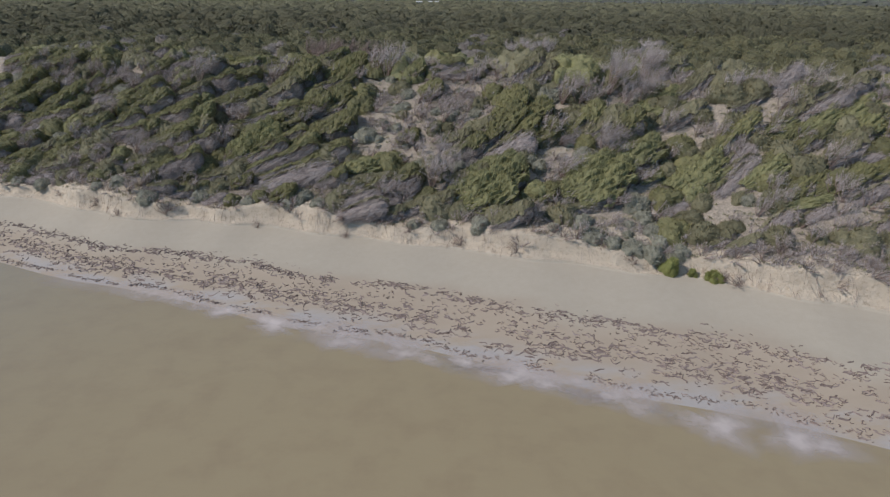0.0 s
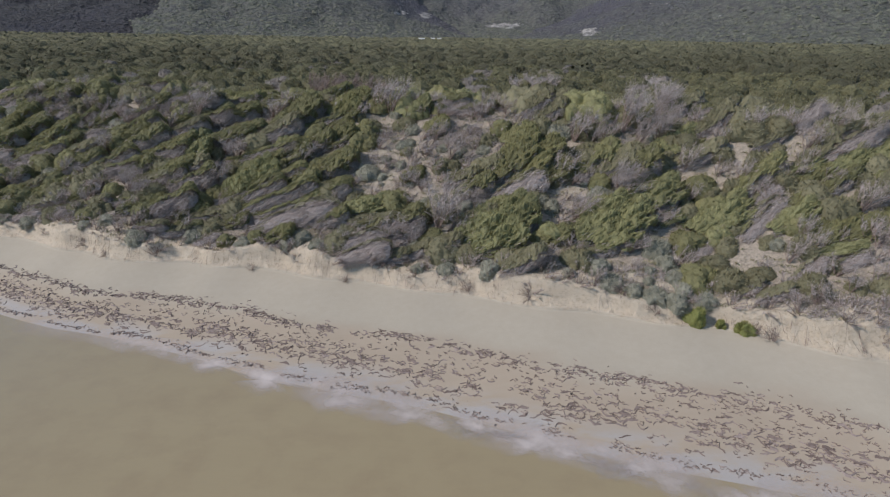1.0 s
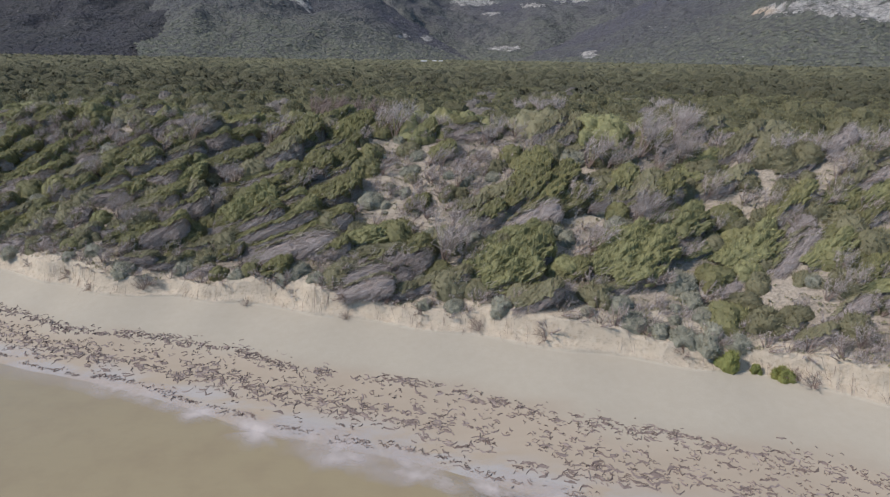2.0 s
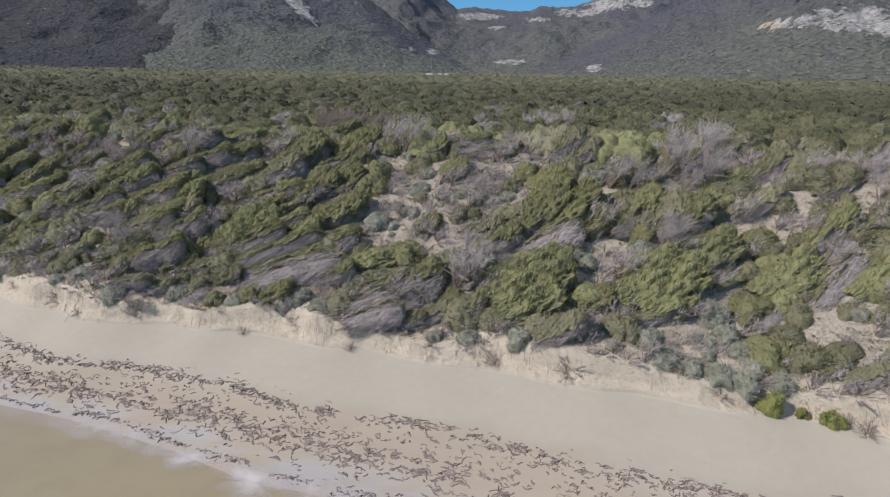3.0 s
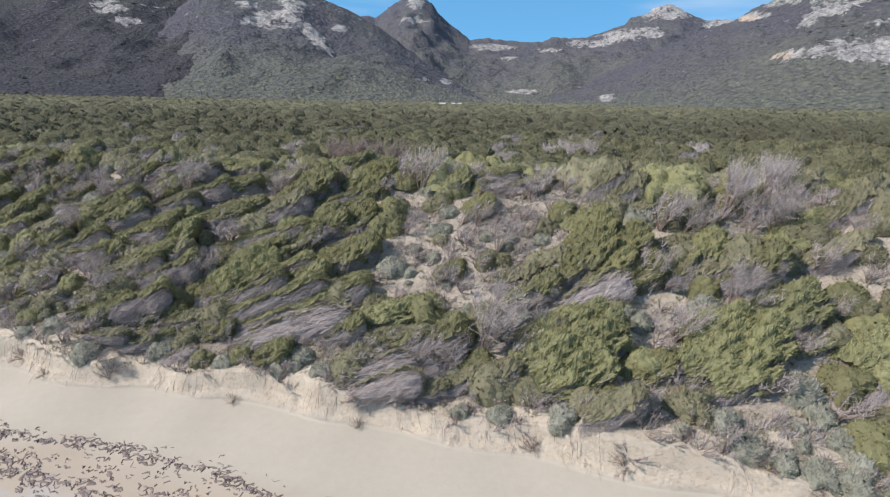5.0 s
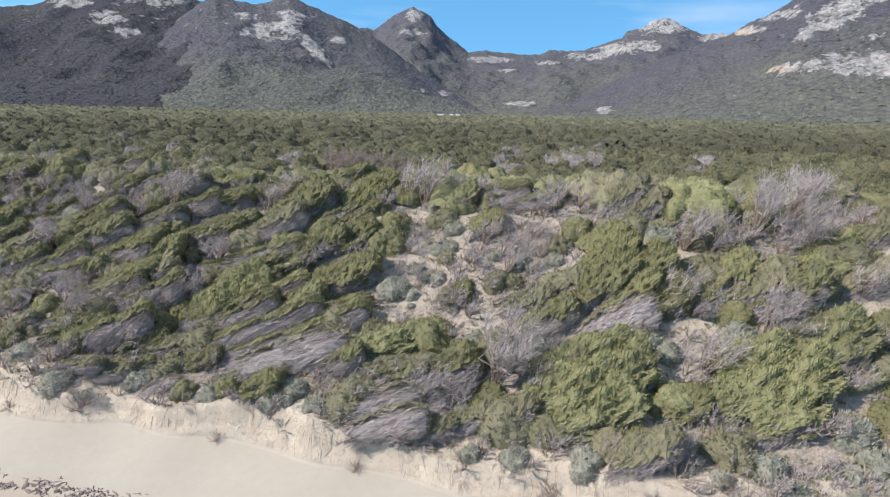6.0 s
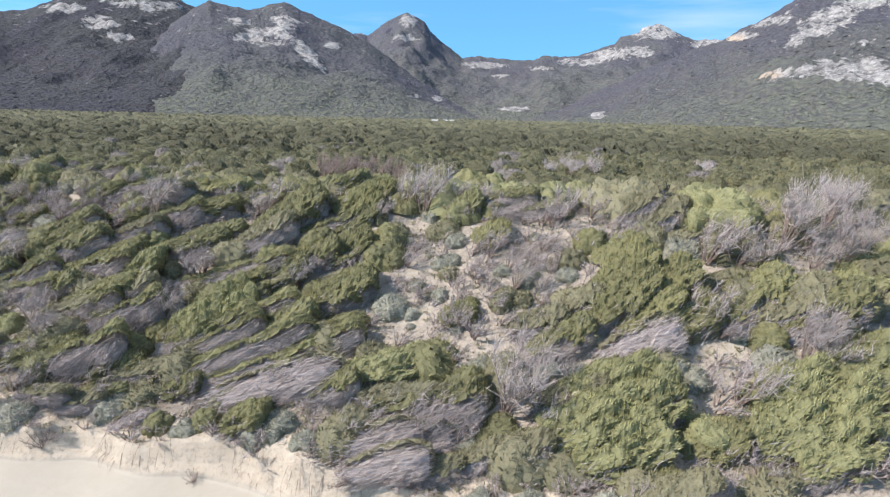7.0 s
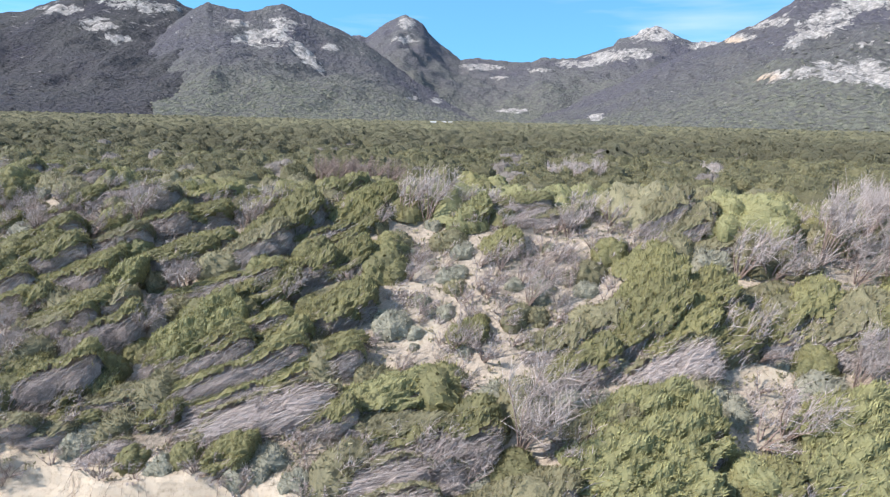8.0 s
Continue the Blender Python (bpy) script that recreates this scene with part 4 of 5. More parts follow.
ROUND_PLACES = [  # kind, x, y, radius
    (3, 9.7, 48.4, 2.3), (3, -21.7, 50.9, 1.0), (3, 0.7, 53.6, 1.7), (3, 3.4, 53.8, 1.4), (1, -3.4, 50.6, 1.1), (0, -19.5, 43.6, 1.0), (0, -15.8, 39.3, 0.6),
    (0, -13.6, 39.1, 0.6), (1, 5.9, 37.1, 1.1), (0, 9.8, 41.3, 0.8), (1, 12.6, 41.9, 1.2), (4, -33.5, 58.5, 1.9),
    (4, -27.4, 59.6, 1.9), (4, -8.9, 55.2, 1.7), (0, -11.3, 49.7, 1.1), (0, -7.4, 49.6, 1.0), (0, -8.4, 47.0, 0.8), (3, 13.2, 51.2, 2.0), (3, 16.9, 49.6, 1.8),
    (4, 20.4, 47.6, 1.7), (0, -14.0, 46.2, 1.0), (2, 2.2, 46.4, 0.8), (0, 3.3, 47.3, 0.8),
]
WITHERED_PLACES = [(-24.8, 103.0), (-22.0, 101.4), (-19.6, 102.1), (-17.1, 101.9), (-14.3, 99.4), (-20.8, 103.6), (-23.4, 100.2)]


def plant_known():
    """The shrubs that stand out, each at its own place."""
    taken = []
    for kind, x0, y0, x1, y1, wide in RIDGES_WEST_LOW + RIDGES_WEST_HIGH + RIDGES_MIDDLE + RIDGES_EAST:
        taken += ridge(kind, x0, y0, x1, y1, wide, 0.95)
    for k, (x, y, size) in enumerate(SILVER_PLACES):
        SILVERS[k % 2].put(x, y, size * 0.9, k, 0.05)
        taken.append((x, y))
    for k, (x, y, size) in enumerate(BARE_WEST + BARE_EAST):
        if size > 1.45:
            BARE_TALL[k % 2].put(x, y, size / 1.7, 0.3 * math.sin(k))
        else:
            BARES[k % 3].put(x, y, size, 0.3 * math.sin(k))
        taken.append((x, y))
    for k, (kind, x, y, radius) in enumerate(ROUND_PLACES):
        ROUNDS[kind].put(x, y, radius / ROUND_WIDE[kind], k, 0.1)
        taken += [(x, y), (x - 0.5 * radius, y), (x + 0.5 * radius, y), (x, y - 0.5 * radius)]
    for k, (x, y) in enumerate(WITHERED_PLACES):
        RUSSET.put(x, y, 1.9, 0.4 * math.sin(k), 0.0, 1.3)
    return taken


def plant_dune():
    rng = np.random.default_rng(5)
    taken = plant_known()
    for x, y, v in spread(rng, 6000, -40, 36, 0.75, 2.3, 0.75):
        if rng.random() < 0.8:
            LIPS[rng.integers(3)].put(x, y, 0.55 + 0.5 * rng.random(), rng.normal() * 0.5, 0.03, 0.85)
    for x, y, v in spread(rng, 16000, -46, 44, 1.1, 23, 1.15, taken):
        open_sand = float(bare(x, y))
        q = rng.random()
        turn = rng.normal() * 0.14
        small = 0.62 if v < 3 else 0.9
        if open_sand < 0.03 and thin(x, y) > 0.4:
            if q < 0.55:
                BARES[rng.integers(3)].put(x, y, 0.5 + 0.4 * rng.random(), turn)
            elif q < 0.68:
                SILVERS[rng.integers(2)].put(x, y, 0.4 + 0.4 * rng.random(), turn * 5)
            elif q < 0.74:
                CUSHIONS[rng.integers(3)].put(x, y, 0.6 + 0.6 * rng.random(), turn * 5, 0.05)
        elif open_sand > 0.03:
            if q < 0.55:
                BARES[rng.integers(3)].put(x, y, 0.35 + 0.35 * rng.random(), turn)
            elif q < 0.65:
                SILVERS[rng.integers(2)].put(x, y, 0.3 + 0.4 * rng.random(), turn * 5)
        elif v < 2.4:
            if q < 0.45:
                BARES[rng.integers(3)].put(x, y, 0.4 + 0.35 * rng.random(), turn)
            elif q < 0.80:
                WEDGES[5 + rng.integers(2)].put(x - 0.5, y + 0.3, 0.45 + 0.25 * rng.random(), turn, 0.05)
            else:
                SILVERS[rng.integers(2)].put(x, y, 0.4 + 0.4 * rng.random(), turn * 5)
        elif x > 9.5 and v < 6.5:
            if q < 0.40:
                BARES[rng.integers(3)].put(x, y, 0.5 + 0.4 * rng.random(), turn)
            elif q < 0.68:
                SILVERS[rng.integers(2)].put(x, y, 0.6 + 0.5 * rng.random(), turn * 5, 0.05)
            elif q < 0.88:
                WEDGES[5 + rng.integers(2)].put(x - 0.5, y, 0.5 + 0.25 * rng.random(), turn, 0.05)
        elif q < (0.66 if x < -5 else 0.50):
            k = rng.choice([0, 1, 1, 2, 6, 7, 7, 5] if x < -5 else [0, 1, 4, 6, 6, 5, 5])
            drawn = 1.0 + 0.5 * rng.random()
            size = small * (0.58 + 0.40 * rng.random()) / drawn**0.4
            run = WEDGE_LONG[k] * size * drawn
            sx, sy = x - 0.4 * run, y - 0.12 * run
            if any(bare(sx + run * f * 0.94, sy + run * f * 0.3, 0.3) > 0 or thin(sx + run * f * 0.94, sy + run * f * 0.3) > 0.5 for f in (0.0, 0.25, 0.5, 0.75, 1.0)):
                continue
            WEDGES[k].put(sx, sy, size, turn, 0.05, 0.9 + 0.35 * rng.random(), drawn)
        elif q < (0.72 if x < -5 else 0.60):
            if bare(x, y, 0.5) == 0:
                ROUNDS[rng.integers(3)].put(x, y, small * (0.8 + 0.5 * rng.random()), turn * 5, 0.1)
        elif q < 0.95:
            if bare(x, y, 0.25) == 0:
                BARES[rng.integers(3)].put(x, y, small * (0.7 + 0.5 * rng.random()), turn)
        else:
            SILVERS[rng.integers(2)].put(x, y, 0.5 + 0.5 * rng.random(), turn * 5)


def plant_gaps():
    """Low growth in what is left open between the larger shrubs."""
    rng = np.random.default_rng(7)
    for x, y, v in spread(rng, 5000, -38, 34, 2.2, 17, 1.5):
        q = rng.random()
        if bare(x, y, 0.1) > 0 or thin(x, y) > 0.4:
            continue
        if q < 0.62:
            CUSHIONS[rng.integers(3)].put(x, y, 0.8 + 0.8 * rng.random(), q * 9, 0.05)
        else:
            LIPS[rng.integers(3)].put(x, y, 0.8 + 0.5 * rng.random(), rng.normal() * 0.4, 0.03)
    for x, y, v in spread(rng, 3000, -4.6, 4.2, 8.5, 16, 0.75):
        q = rng.random()
        if bare(x, y) > 0.2 and q > 0.12:
            continue
        if q < 0.55:
            LIPS[rng.integers(3)].put(x, y, 0.6 + 0.5 * rng.random(), rng.normal() * 0.4, 0.03)
        elif q < 0.59:
            CUSHIONS[rng.integers(3)].put(x, y, 0.45 + 0.5 * rng.random(), q * 9, 0.05)
        elif q < 0.72:
            SILVERS[rng.integers(2)].put(x, y, 0.4 + 0.3 * rng.random(), q * 9, 0.03)


def plant_tufts():
    """Sparse small tufts on the open sand."""
    rng = np.random.default_rng(8)
    for x, y, v in spread(rng, 6000, -22, 20, 1.6, 17, 0.62):
        if bare(x, y) > 0.02 and rng.random() < 0.55 - 0.3 * float(bare(x, y)):
            if rng.random() < 0.6:
                LIPS[rng.integers(3)].put(x, y, 0.3 + 0.3 * rng.random(), rng.normal() * 0.6, 0.02)
            else:
                SILVERS[rng.integers(2)].put(x, y, 0.22 + 0.2 * rng.random(), rng.random() * 6, 0.02)


def plant_plateau():
    """The nearest shrubs behind the crest singly, the rest as one thicket."""
    rng = np.random.default_rng(6)
    places = sorted(spread(rng, 30000, -150, 150, 18, 150, 3.3), key=lambda p: math.hypot(p[0] + 3, p[1] - 18))
    for x, y, v in places[:290]:
        if bare(x, y) < 0.2:
            LOWS[rng.integers(4)].put(x, y, 0.7 + 0.5 * rng.random(), rng.random() * 6, 0.2, 0.8 + 0.6 * rng.random())
    far = np.array(places[290:])
    k = len(far)
    x, y = far[:, 0], far[:, 1]
    size, tall, tint = 1.5 + 1.3 * rng.random(k), 1.5 + 1.4 * rng.random(k), rng.random(k)
    z = ground_z(x, y) - 0.1
    v, f, who = dome_field(x, y, z, size, tall, 13, 7, 0.8, 0.5, 2.6)
    heap = Heap()
    # Dark hull sides below the leaf tips paint the shade between crowns.
    heap.add(v, f, 0.2 * who)
    n = 210
    a, u = rng.random((k, n)) * 6.283, 0.84 * rng.random((k, n)) ** 0.45
    up = (1 - u**2.6) ** 0.72
    c = np.stack([1.3 * size[:, None] * u * np.cos(a), size[:, None] * u * np.sin(a), tall[:, None] * up], -1).reshape(-1, 3)
    spot = np.repeat(np.stack([x, y, z], -1), n, 0)
    wob = 0.85 + 0.8 * (fbm((spot + c)[:, 0] * 0.5, (spot + c)[:, 1] * 0.5, 2, 5) - 0.5) + 0.1
    heap.blades(rng, spot + c * wob[:, None], c * [0.2, 0.2, 0.3] + rng.normal(size=c.shape) * 0.4 + [0.15, 0, 0.35], 0.34, 0.09)
    shade = np.concatenate([np.repeat(tint, 14 * 7), np.repeat(tint, n * 3)])
    ob = mesh_of("dune_thicket", np.concatenate(heap.v), np.concatenate(heap.f), LEAF_MANY, fields={"shade": shade, "tuft": np.concatenate(heap.t)})
    tagged(ob, "dense olive-green thicket on the flat behind the dune", "thicket", kind="stuff")


def canopy():
    """The far thicket: crowns that reach to the foot of the mountains."""
    rng = np.random.default_rng(16)
    count = 6600
    grow = 350.0
    lo, hi = (np.log(1 + r / grow) + 1 / (1 + r / grow) for r in (140, 1500))
    table = np.linspace(140, 1500, 4000)
    share = (np.log(1 + table / grow) + 1 / (1 + table / grow) - lo) / (hi - lo)
    r = np.interp((np.arange(count) + rng.random(count)) / count, share, table)
    az = np.radians(-42 + 84 * ((np.arange(count) * 0.618034 + 0.3 * rng.random(count)) % 1.0))
    x, y = r * np.sin(az) - 3.5, r * np.cos(az) + 19.5
    clear = ~((abs(x + 60) < 34) & (y > 1000) & (y < 1215))
    r, x, y = r[clear], x[clear], y[clear]
    count = len(r)
    size = 2.3 * (1 + r / grow) * (0.65 + 0.6 * rng.random(count))
    tall = (1.5 + 1.4 * rng.random(count)) * (1 + r / 900)
    z = ground_z(x, y) + 1.4 * (fbm(x / 60, y / 60, 3, 31) - 0.5)
    shade = rng.random(count)
    trees = 170
    ta, tr = np.radians(-41 + 17 * rng.random(trees) ** 1.3), 880 + 300 * rng.random(trees)
    tx, ty = tr * np.sin(ta) - 3.5, tr * np.cos(ta) + 19.5
    x, y, z = np.append(x, tx), np.append(y, ty), np.append(z, ground_z(tx, ty))
    size, tall = np.append(size, 3.5 + 3 * rng.random(trees)), np.append(tall, 4 + 5 * rng.random(trees))
    shade = np.append(shade, 0.25 * rng.random(trees))
    v, f, who = dome_field(x, y, z, size, tall, 8, 4, 0.8, 0.5 * size, 2.5)
    heap = Heap()
    heap.add(v, f)
    near = np.flatnonzero(np.hypot(x + 3.5, y - 19.5) < 420)
    n = 70
    a, u = rng.random((len(near), n)) * 6.283, 0.84 * rng.random((len(near), n)) ** 0.45
    c = np.stack([1.3 * size[near, None] * u * np.cos(a), size[near, None] * u * np.sin(a), tall[near, None] * (1 - u**2.5) ** 0.72], -1).reshape(-1, 3)
    spot = np.repeat(np.stack([x, y, z], -1)[near], n, 0)
    heap.blades(rng, spot + c * 0.92, c * [0.1, 0.1, 0.3] + rng.normal(size=c.shape) * 0.6 + [0.2, 0, 0.5], 0.75, 0.22)
    # Hulls within 420 m are darkened, painting shade in the gaps between crowns.
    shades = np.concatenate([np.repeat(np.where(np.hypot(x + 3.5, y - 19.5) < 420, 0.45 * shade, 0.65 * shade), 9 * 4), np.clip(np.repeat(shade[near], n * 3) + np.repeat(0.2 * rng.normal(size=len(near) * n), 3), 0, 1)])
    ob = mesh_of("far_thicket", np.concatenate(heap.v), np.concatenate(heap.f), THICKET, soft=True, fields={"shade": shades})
    tagged(ob, "dense olive-green coastal thicket reaching to the mountains", "thicket", kind="stuff")


def mountain_woods():
    """Clumps of scrub on the mountain slopes."""
    spots = np.concatenate(SLOPES)
    rng = np.random.default_rng(26)
    count = len(spots)
    size, tall = 2.4 + 2.4 * rng.random(count), 1.1 + 1.1 * rng.random(count)
    v, f, who = dome_field(spots[:, 0], spots[:, 1], spots[:, 2] - 0.4, size, tall, 6, 3, 0.5, 6.0, 2.2)
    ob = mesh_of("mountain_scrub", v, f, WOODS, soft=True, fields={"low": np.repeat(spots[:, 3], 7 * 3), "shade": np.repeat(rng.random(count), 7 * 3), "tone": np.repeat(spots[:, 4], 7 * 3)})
    tagged(ob, "grey-green clumps of scrub on the mountain slopes", "scrub", kind="stuff")


def low_scrub():
    """Small dry tufts, sprigs and fallen sticks that cover the dune between the shrubs."""
    rng = np.random.default_rng(15)
    dry, green, brush = Heap(), Heap(), Heap()
    places = np.array(spread(rng, 60000, -44, 42, 1.0, 24, 0.36))
    heights, openness = ground_z(places[:, 0], places[:, 1]), bare(places[:, 0], places[:, 1])
    for (x, y, v), z, o in zip(places, heights, openness):
        if v < 1.6 and rng.random() < 0.5:
            continue
        if rng.random() < o * 0.3:
            continue
        p = np.array([x, y, z])
        if o > 0 and vnoise(x * 0.9, y * 0.9, 58) > 0.24 + 0.20 * o:
            n = 55
            b = p + rng.normal(size=(n, 3)) * [0.22, 0.16, 0.0]
            brush.sprigs(rng, b, b + unit(rng.normal(size=(n, 3)) * [0.5, 0.5, 0.25] + [0.45, 0.2, 0.55]) * (0.15 + 0.35 * rng.random((n, 1))), 0.016)
        n = 9
        b = p + rng.normal(size=(n, 3)) * [0.16, 0.16, 0.0]
        dry.sprigs(rng, b, b + unit(rng.normal(size=(n, 3)) * [0.7, 0.7, 0.3] + [0.3, 0.1, 0.45]) * (0.12 + 0.3 * rng.random((n, 1))), 0.010)
        if rng.random() < 0.55:
            n = 12
            b = p + rng.normal(size=(n, 3)) * [0.15, 0.15, 0.0] + [0, 0, 0.04]
            green.leaves(rng, b, rng.normal(size=(n, 3)) * 0.5 + [0.1, 0, 0.7], rng.normal(size=(n, 3)), 0.16, 0.04)
    tagged(mesh_of("dry_tuft_cover", np.concatenate(dry.v), np.concatenate(dry.f), TWIG_STRAW, fields={"tuft": np.concatenate(dry.t)}), "dry straw-coloured tufts and sticks on the dune sand", "dry grass", kind="stuff")
    tagged(mesh_of("low_brush_cover", np.concatenate(brush.v), np.concatenate(brush.f), TWIG_GREY, fields={"tuft": np.concatenate(brush.t)}), "low grey-brown brushwood on the open dune sand", "brushwood", kind="stuff")
    tagged(mesh_of("low_green_cover", np.concatenate(green.v), np.concatenate(green.f), LEAF_DULL, fields={"tuft": np.concatenate(green.t)}), "low grey-green herbs between the dune shrubs", "herbs", kind="stuff")


def thicket_material():
    m = Mat("far_thicket", 0.85, 0.1)
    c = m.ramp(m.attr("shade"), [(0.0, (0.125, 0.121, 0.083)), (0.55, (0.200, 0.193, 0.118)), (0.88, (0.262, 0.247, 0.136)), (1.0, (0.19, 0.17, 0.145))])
    c = m.mix(m.ramp(m.noise(0.012, 5), [(0.4, 0.0), (0.62, 0.6)]), c, (0.165, 0.156, 0.098))
    c = m.mix(m.ramp(m.noise(0.55, 6, 0.8), [(0.46, 0.0), (0.66, 0.38)]), c, (0.085, 0.082, 0.060))
    m.colour(c)
    return m.bump(m.noise(0.8, 6, 0.8), 2.2, 1.0).m


def woods_material():
    m = Mat("mountain_scrub", 0.9, 0.1)
    # Haze blue is mixed into these scrub colours to match the slopes.
    c = m.mix(m.attr("shade"), (0.090, 0.088, 0.108), (0.142, 0.140, 0.138))
    c = m.mix(m.attr("low"), c, m.mix(m.attr("shade"), (0.118, 0.126, 0.092), (0.195, 0.200, 0.142)))
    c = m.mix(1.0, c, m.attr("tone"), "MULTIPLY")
    c = m.mix(m.ramp(m.noise(0.25, 4, 0.7), [(0.45, 0.0), (0.65, 0.5)]), c, (0.075, 0.074, 0.072))
    m.colour(c)
    return m.bump(m.noise(0.3, 5, 0.75), 3.0, 1.0).m


THICKET, WOODS = thicket_material(), woods_material()


# ---- the scarp and the beach ----
def scarp_growth():
    """Shrubs, roots and slumped clumps on the sand face."""
    for k, (x, y, size) in enumerate(((13.2, 30.9, 0.62), (15.4, 30.1, 0.55), (14.3, 30.5, 0.32))):
        GREENS[k % 2].put(x, y, size * 0.85, 1.3 * k, 0.03, 1.35)
    for k, (x, y, size) in enumerate(((-20.4, 38.6, 0.6), (-7.1, 36.3, 0.65), (-6.9, 35.6, 0.35), (-2.5, 35.2, 0.5), (0.8, 34.2, 0.5), (4.3, 33.0, 0.55), (-13.4, 37.3, 0.35), (-26.3, 40.3, 0.5),
                                      (16.5, 29.2, 0.6), (11.1, 31.3, 0.5), (6.6, 33.2, 0.5), (-4.6, 36.0, 0.45), (2.2, 34.4, 0.5), (9.4, 32.2, 0.5), (15.9, 29.7, 0.5), (-24.0, 38.8, 0.35))):
        SLUMPS[k % 2].put(x, y, size, 2.6 + 0.5 * math.sin(3 * k), 0.02, 0.8)


GREENS = [Kind(lambda s=s: round_shrub(s, 1.0, 1.0, LEAF_LIME, 420, 0.26, rough=2.6, name="scarp_shrub", label="small bright green shrub at the foot of the sand scarp")) for s in (51, 52)]
SLUMPS = [Kind(lambda s=s: dead_shrub(s, 1.3, 1.6, TWIG_BROWN, "fallen_shrub", "dry dark shrub slumped down the sand scarp")) for s in (61, 62)]


def wrack():
    """Dry seagrass and kelp washed up in bands along the beach."""
    rng = np.random.default_rng(9)
    heap, single = Heap(), 0
    for _ in range(8200):
        x = -42 + 80 * rng.random()
        band = rng.random()
        if band < 0.26:
            f = 0.50 + 0.028 * rng.normal() + 0.0012 * x + 0.015 * math.sin(x * 0.5)
        elif band < 0.64:
            f = 0.755 + 0.06 * rng.normal() + 0.02 * math.sin(x * 0.3 + 1) + 0.0008 * x
        elif band < 0.78:
            f = 0.62 + 0.06 * rng.normal()
        elif band < 0.92:
            f = 0.94 + 0.012 * rng.normal() + 0.015 * math.sin(x * 0.8)
        else:
            f = 0.40 + 0.56 * rng.random()
        if f > 1.02 or f < 0.3 or vnoise(x * 1.1, f * 26, 77) < 0.30:
            continue
        y = float(scarp_y(x)) - f * float(beach_width(x))
        n = 5
        t = np.linspace(0, 1, n)
        long = (0.10 + 0.34 * rng.random() ** 2.0) * (0.95 if band < 0.26 else 1.15 if band < 0.64 else 0.68)
        turn = -0.30 + 0.42 * rng.normal()
        bend = rng.normal() * 0.25 * long
        wid = long * (0.09 + 0.20 * rng.random())
        cx = (t - 0.5) * long * 2 * 0.6
        cy = bend * np.sin(np.pi * t) + rng.normal(size=n) * 0.03
        w = wid * np.sin(np.pi * (0.12 + 0.76 * t)) * (0.5 + rng.random(n))
        ca, sa = math.cos(turn), math.sin(turn)
        rows = []
        for side, lift in ((-1, -0.01), (0, 0.015 + 0.025 * rng.random()), (1, -0.01)):
            lx, ly = cx, cy + side * w
            wx, wy = x + lx * ca - ly * sa, y + lx * sa + ly * ca
            rows.append(np.stack([wx, wy, lift + (0.01 * rng.random(n) if side == 0 else 0 * wx)], -1))
        near = single < 260 and -9 < x < 12 and f > 0.45 and long > 0.2
        target = Heap() if near else heap
        target.add(np.concatenate(rows), [[r * n + k, r * n + k + 1, (r + 1) * n + k + 1, (r + 1) * n + k] for r in (0, 1) for k in range(n - 1)])
        if near:
            single += 1
            v = target.v[0] - [x, y, 0]
            v[:, 2] += ground_z(target.v[0][:, 0], target.v[0][:, 1]) - float(ground_z(x, y))
            ob = mesh_of("seaweed_clump", v, target.f[0], WRACK)
            ob.location = (x, y, float(ground_z(x, y)))
            tagged(ob, "dry brown seaweed clump washed up on pale sand", "seaweed", "seaweed on the beach")
    v = np.concatenate(heap.v)
    v[:, 2] += ground_z(v[:, 0], v[:, 1])
    ob = mesh_of("beach_wrack", v, np.concatenate(heap.f), WRACK)
    tagged(ob, "dry brown seagrass wrack strewn in bands on the sand", "seaweed", kind="stuff")


def foam():
    """Thin foam left at the water's edge."""
    for k, (x, y, a, b) in enumerate(((-9.4, 27.0, 2.0, 0.9), (-5.3, 25.7, 1.5, 1.0), (-1.9, 24.5, 2.3, 0.9), (4.0, 22.3, 3.2, 0.9), (8.0, 21.0, 2.2, 1.1), (11.8, 19.3, 2.0, 1.3), (-13.0, 28.4, 1.6, 0.6), (1.2, 23.5, 1.8, 0.7), (15.0, 18.4, 2.2, 1.0))):
        n, rings = 32, 9
        v, cover = [], []
        rng = np.random.default_rng(90 + k)
        wob = 1 + 0.25 * np.sin(np.arange(n) * 2 * np.pi / n * 3 + k) + 0.12 * rng.normal(size=n)
        for j in range(rings):
            q = (j + 0.02) / (rings - 1)
            t = np.arange(n) * 2 * np.pi / n
            lx, ly = 1.1 * a * q * wob * np.cos(t), 1.3 * b * q * wob * np.sin(t)
            wx, wy = x + lx * 0.95 + ly * 0.31, y - lx * 0.31 + ly * 0.95
            v.append(np.stack([wx, wy, np.maximum(ground_z(wx, wy) + 0.015, 0.075)], -1))
            cover.append(np.full(n, min(1.0, max(0.0, 1.25 * (1 - q)))))
        f = [[j * n + i, j * n + (i + 1) % n, (j + 1) * n + (i + 1) % n, (j + 1) * n + i] for j in range(rings - 1) for i in range(n)]
        ob = mesh_of("foam_patch", np.concatenate(v), f, FOAM, soft=True, fields={"cover": np.concatenate(cover)})
        tagged(ob, "thin white foam at the edge of the shallow water", "foam", "foam patches", "stuff")


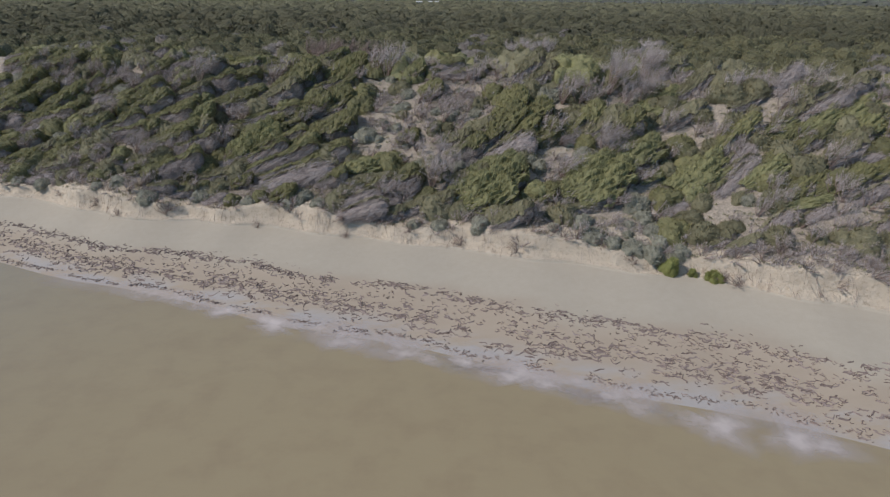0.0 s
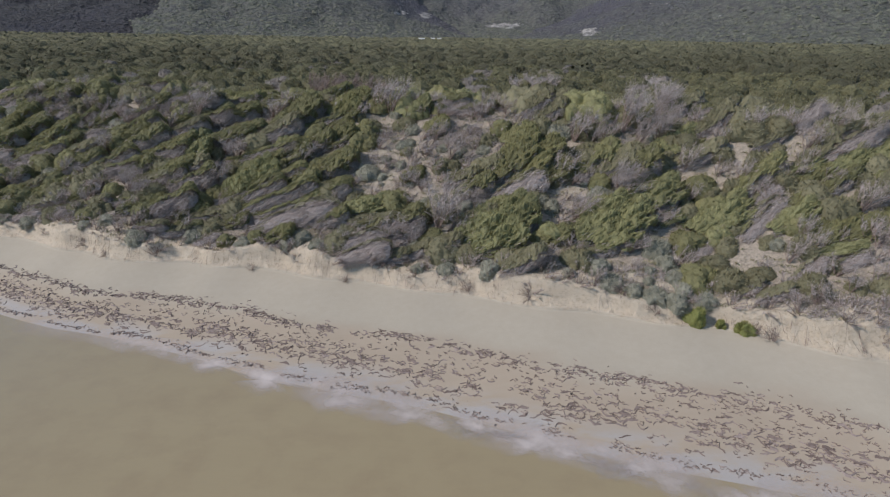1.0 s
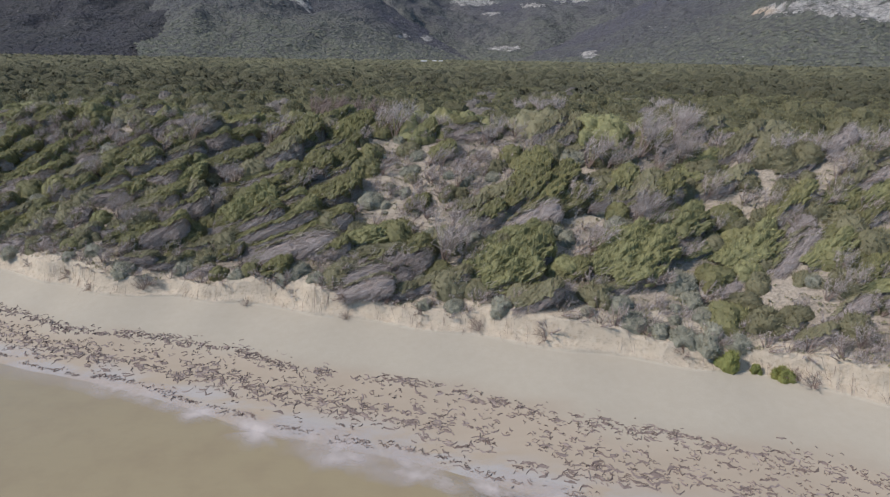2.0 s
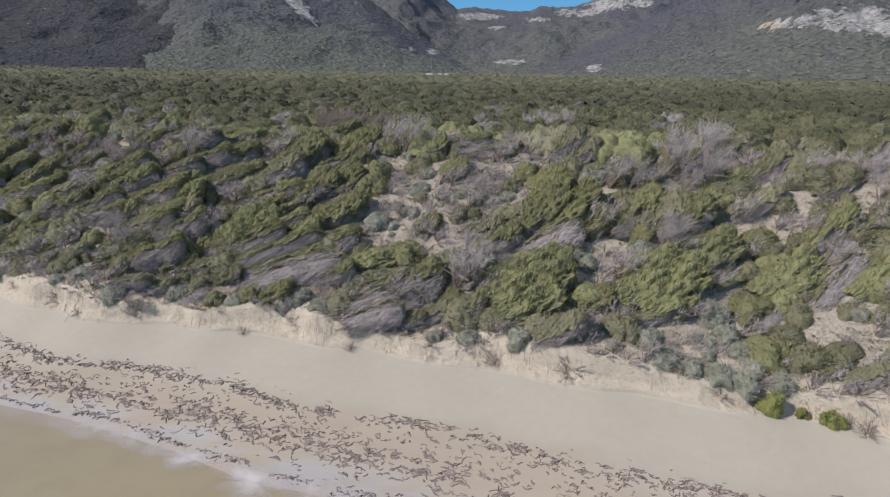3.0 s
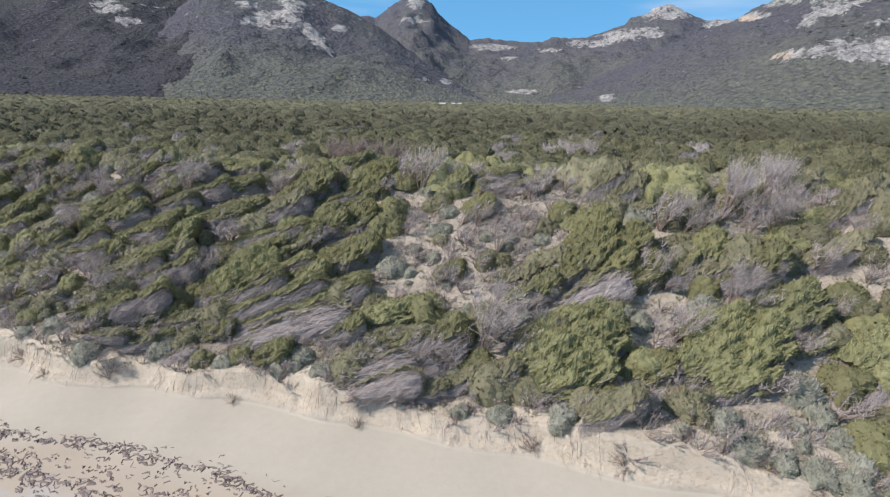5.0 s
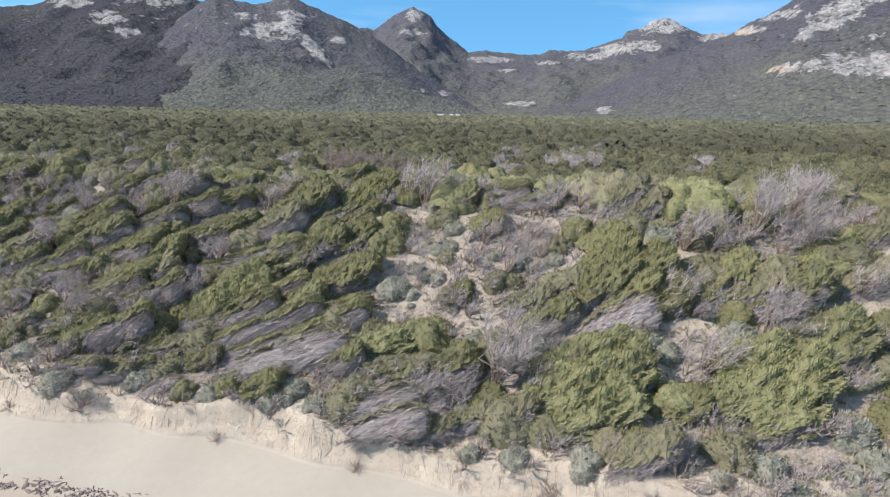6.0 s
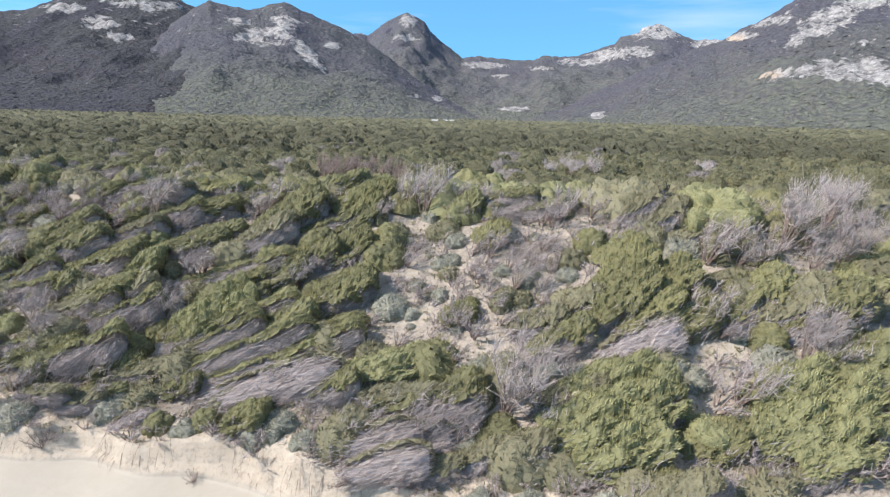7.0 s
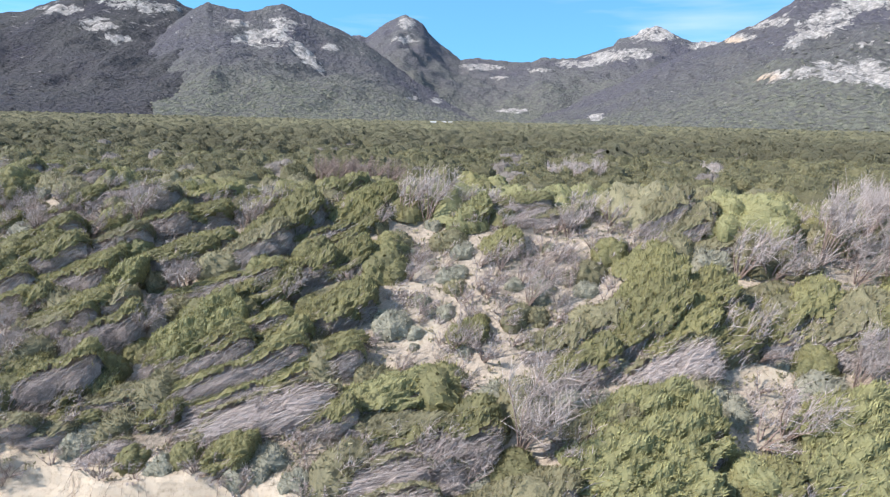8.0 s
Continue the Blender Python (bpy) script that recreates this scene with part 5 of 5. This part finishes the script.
def foam_line():
    """A soft pale wash of thin foam along the water's edge."""
    xs = np.arange(-45, 38, 0.3)
    across = np.linspace(-1.0, 1.0, 11)
    x = np.repeat(xs[:, None], 11, 1)
    wide = 0.55 + 1.1 * vnoise(xs * 0.28, 4.0, 83) ** 1.5 + 0.35 * vnoise(xs * 1.1, 2.0, 84)
    shore = water_y(xs) + 0.25 * (vnoise(xs * 0.5, 1.0, 85) - 0.7)
    y = shore[:, None] + across[None] * wide[:, None]
    z = np.maximum(ground_z(x, y) + 0.010, 0.068)
    cover = (1 - across**2)[None] ** 0.8 * (0.04 + 0.66 * smooth(0.4, 0.85, vnoise(xs * 0.33, 9.0, 86)))[:, None]
    ob = mesh_of("foam_line", np.stack([x, y, z], -1).reshape(-1, 3), grid_faces(len(xs), 11), FOAM, soft=True, fields={"cover": cover.ravel()})
    tagged(ob, "thin pale wash of foam along the edge of the water", "foam", kind="stuff")


def hanging_roots():
    """Bare roots and dead stalks that hang over the broken sand edge."""
    rng = np.random.default_rng(33)
    heap = Heap()
    for _ in range(520):
        x = -36 + 62 * rng.random()
        if vnoise(x * 0.7, 2.5, 71) < 0.42:
            continue
        v = 0.35 + 0.9 * rng.random()
        y = float(scarp_y(x)) + v
        top = np.array([x, y, float(ground_z(x, y)) + 0.05])
        y2 = y - 0.25 - 0.45 * rng.random()
        x2 = x + 0.15 * rng.normal()
        low = np.array([x2, y2, float(ground_z(x2, y2)) + 0.03])
        mid = (top + low) / 2 + [0.05 * rng.normal(), -0.05, 0.08]
        for a, b in ((top, mid), (mid, low)):
            heap.sprigs(rng, np.array([a]), np.array([b]), 0.006 + 0.010 * rng.random())
    tagged(mesh_of("root_fringe", np.concatenate(heap.v), np.concatenate(heap.f), TWIG_BROWN, fields={"tuft": np.concatenate(heap.t)}), "dry roots and stalks hanging over the sand scarp", "roots", kind="stuff")


# ---- far houses ----
def far_house(x, y, long, turn):
    z = float(ground_z(x, y)) + 3.0
    wall_m, roof_m = Mat("pale_wall", 0.8), Mat("pale_roof", 0.6)
    wall_m.colour(wall_m.mix(wall_m.noise(0.5), (0.44, 0.41, 0.36), (0.54, 0.50, 0.45)))
    roof_m.colour(roof_m.mix(roof_m.noise(0.5), (0.44, 0.45, 0.45), (0.56, 0.56, 0.55)))
    root = tagged(new("house"), "small pale house among the far bushes", "house", "far houses")
    a, b, h = long / 2, 3.0, 2.7
    v = [(-a, -b, -4), (a, -b, -4), (a, b, -4), (-a, b, -4), (-a, -b, h), (a, -b, h), (a, b, h), (-a, b, h), (-a, 0, h + 1.4), (a, 0, h + 1.4)]
    mesh_of("wall", v, [(0, 1, 5, 4), (1, 2, 6, 9, 5), (2, 3, 7, 6), (3, 0, 4, 8, 7)], wall_m.m, root)
    e = 0.4
    v = []
    for dz in (0.05, 0.2):
        v += [(-a - e, -b - e, h + dz - 0.2), (a + e, -b - e, h + dz - 0.2), (a + e, 0, h + 1.4 + dz), (-a - e, 0, h + 1.4 + dz), (a + e, b + e, h + dz - 0.2), (-a - e, b + e, h + dz - 0.2)]
    mesh_of("roof", v, [(0, 1, 2, 3), (3, 2, 4, 5), (6, 7, 8, 9), (9, 8, 10, 11), (0, 1, 7, 6), (4, 5, 11, 10), (1, 2, 8, 7), (2, 4, 10, 8), (3, 0, 6, 9), (5, 3, 9, 11)], roof_m.m, root)
    glass = Mat("window_glass", 0.1, 0.5).colour((0.05, 0.06, 0.07)).m
    for k in (-0.55, 0.1, 0.6):
        cx = k * a
        w = mesh_of("window", [(cx - 0.6, -b - 0.04, 0.9), (cx + 0.6, -b - 0.04, 0.9), (cx + 0.6, -b - 0.04, 2.1), (cx - 0.6, -b - 0.04, 2.1),
                               (cx - 0.6, -b + 0.05, 0.9), (cx + 0.6, -b + 0.05, 0.9), (cx + 0.6, -b + 0.05, 2.1), (cx - 0.6, -b + 0.05, 2.1)],
                    [(0, 1, 2, 3), (0, 1, 5, 4), (1, 2, 6, 5), (2, 3, 7, 6), (3, 0, 4, 7)], glass, root)
    root.matrix_basis = pose(x, y, z, 0, 0, turn)


plant_dune()
plant_gaps()
plant_tufts()
scarp_growth()
hanging_roots()
low_scrub()
wrack()
foam()
foam_line()
for hx, hy, hl, ht in ((-76, 1180, 11, 5), (-57, 1195, 8, -8), (-44, 1188, 7, 12)):
    far_house(hx, hy, hl, ht)
plant_plateau()
canopy()
mountain_woods()
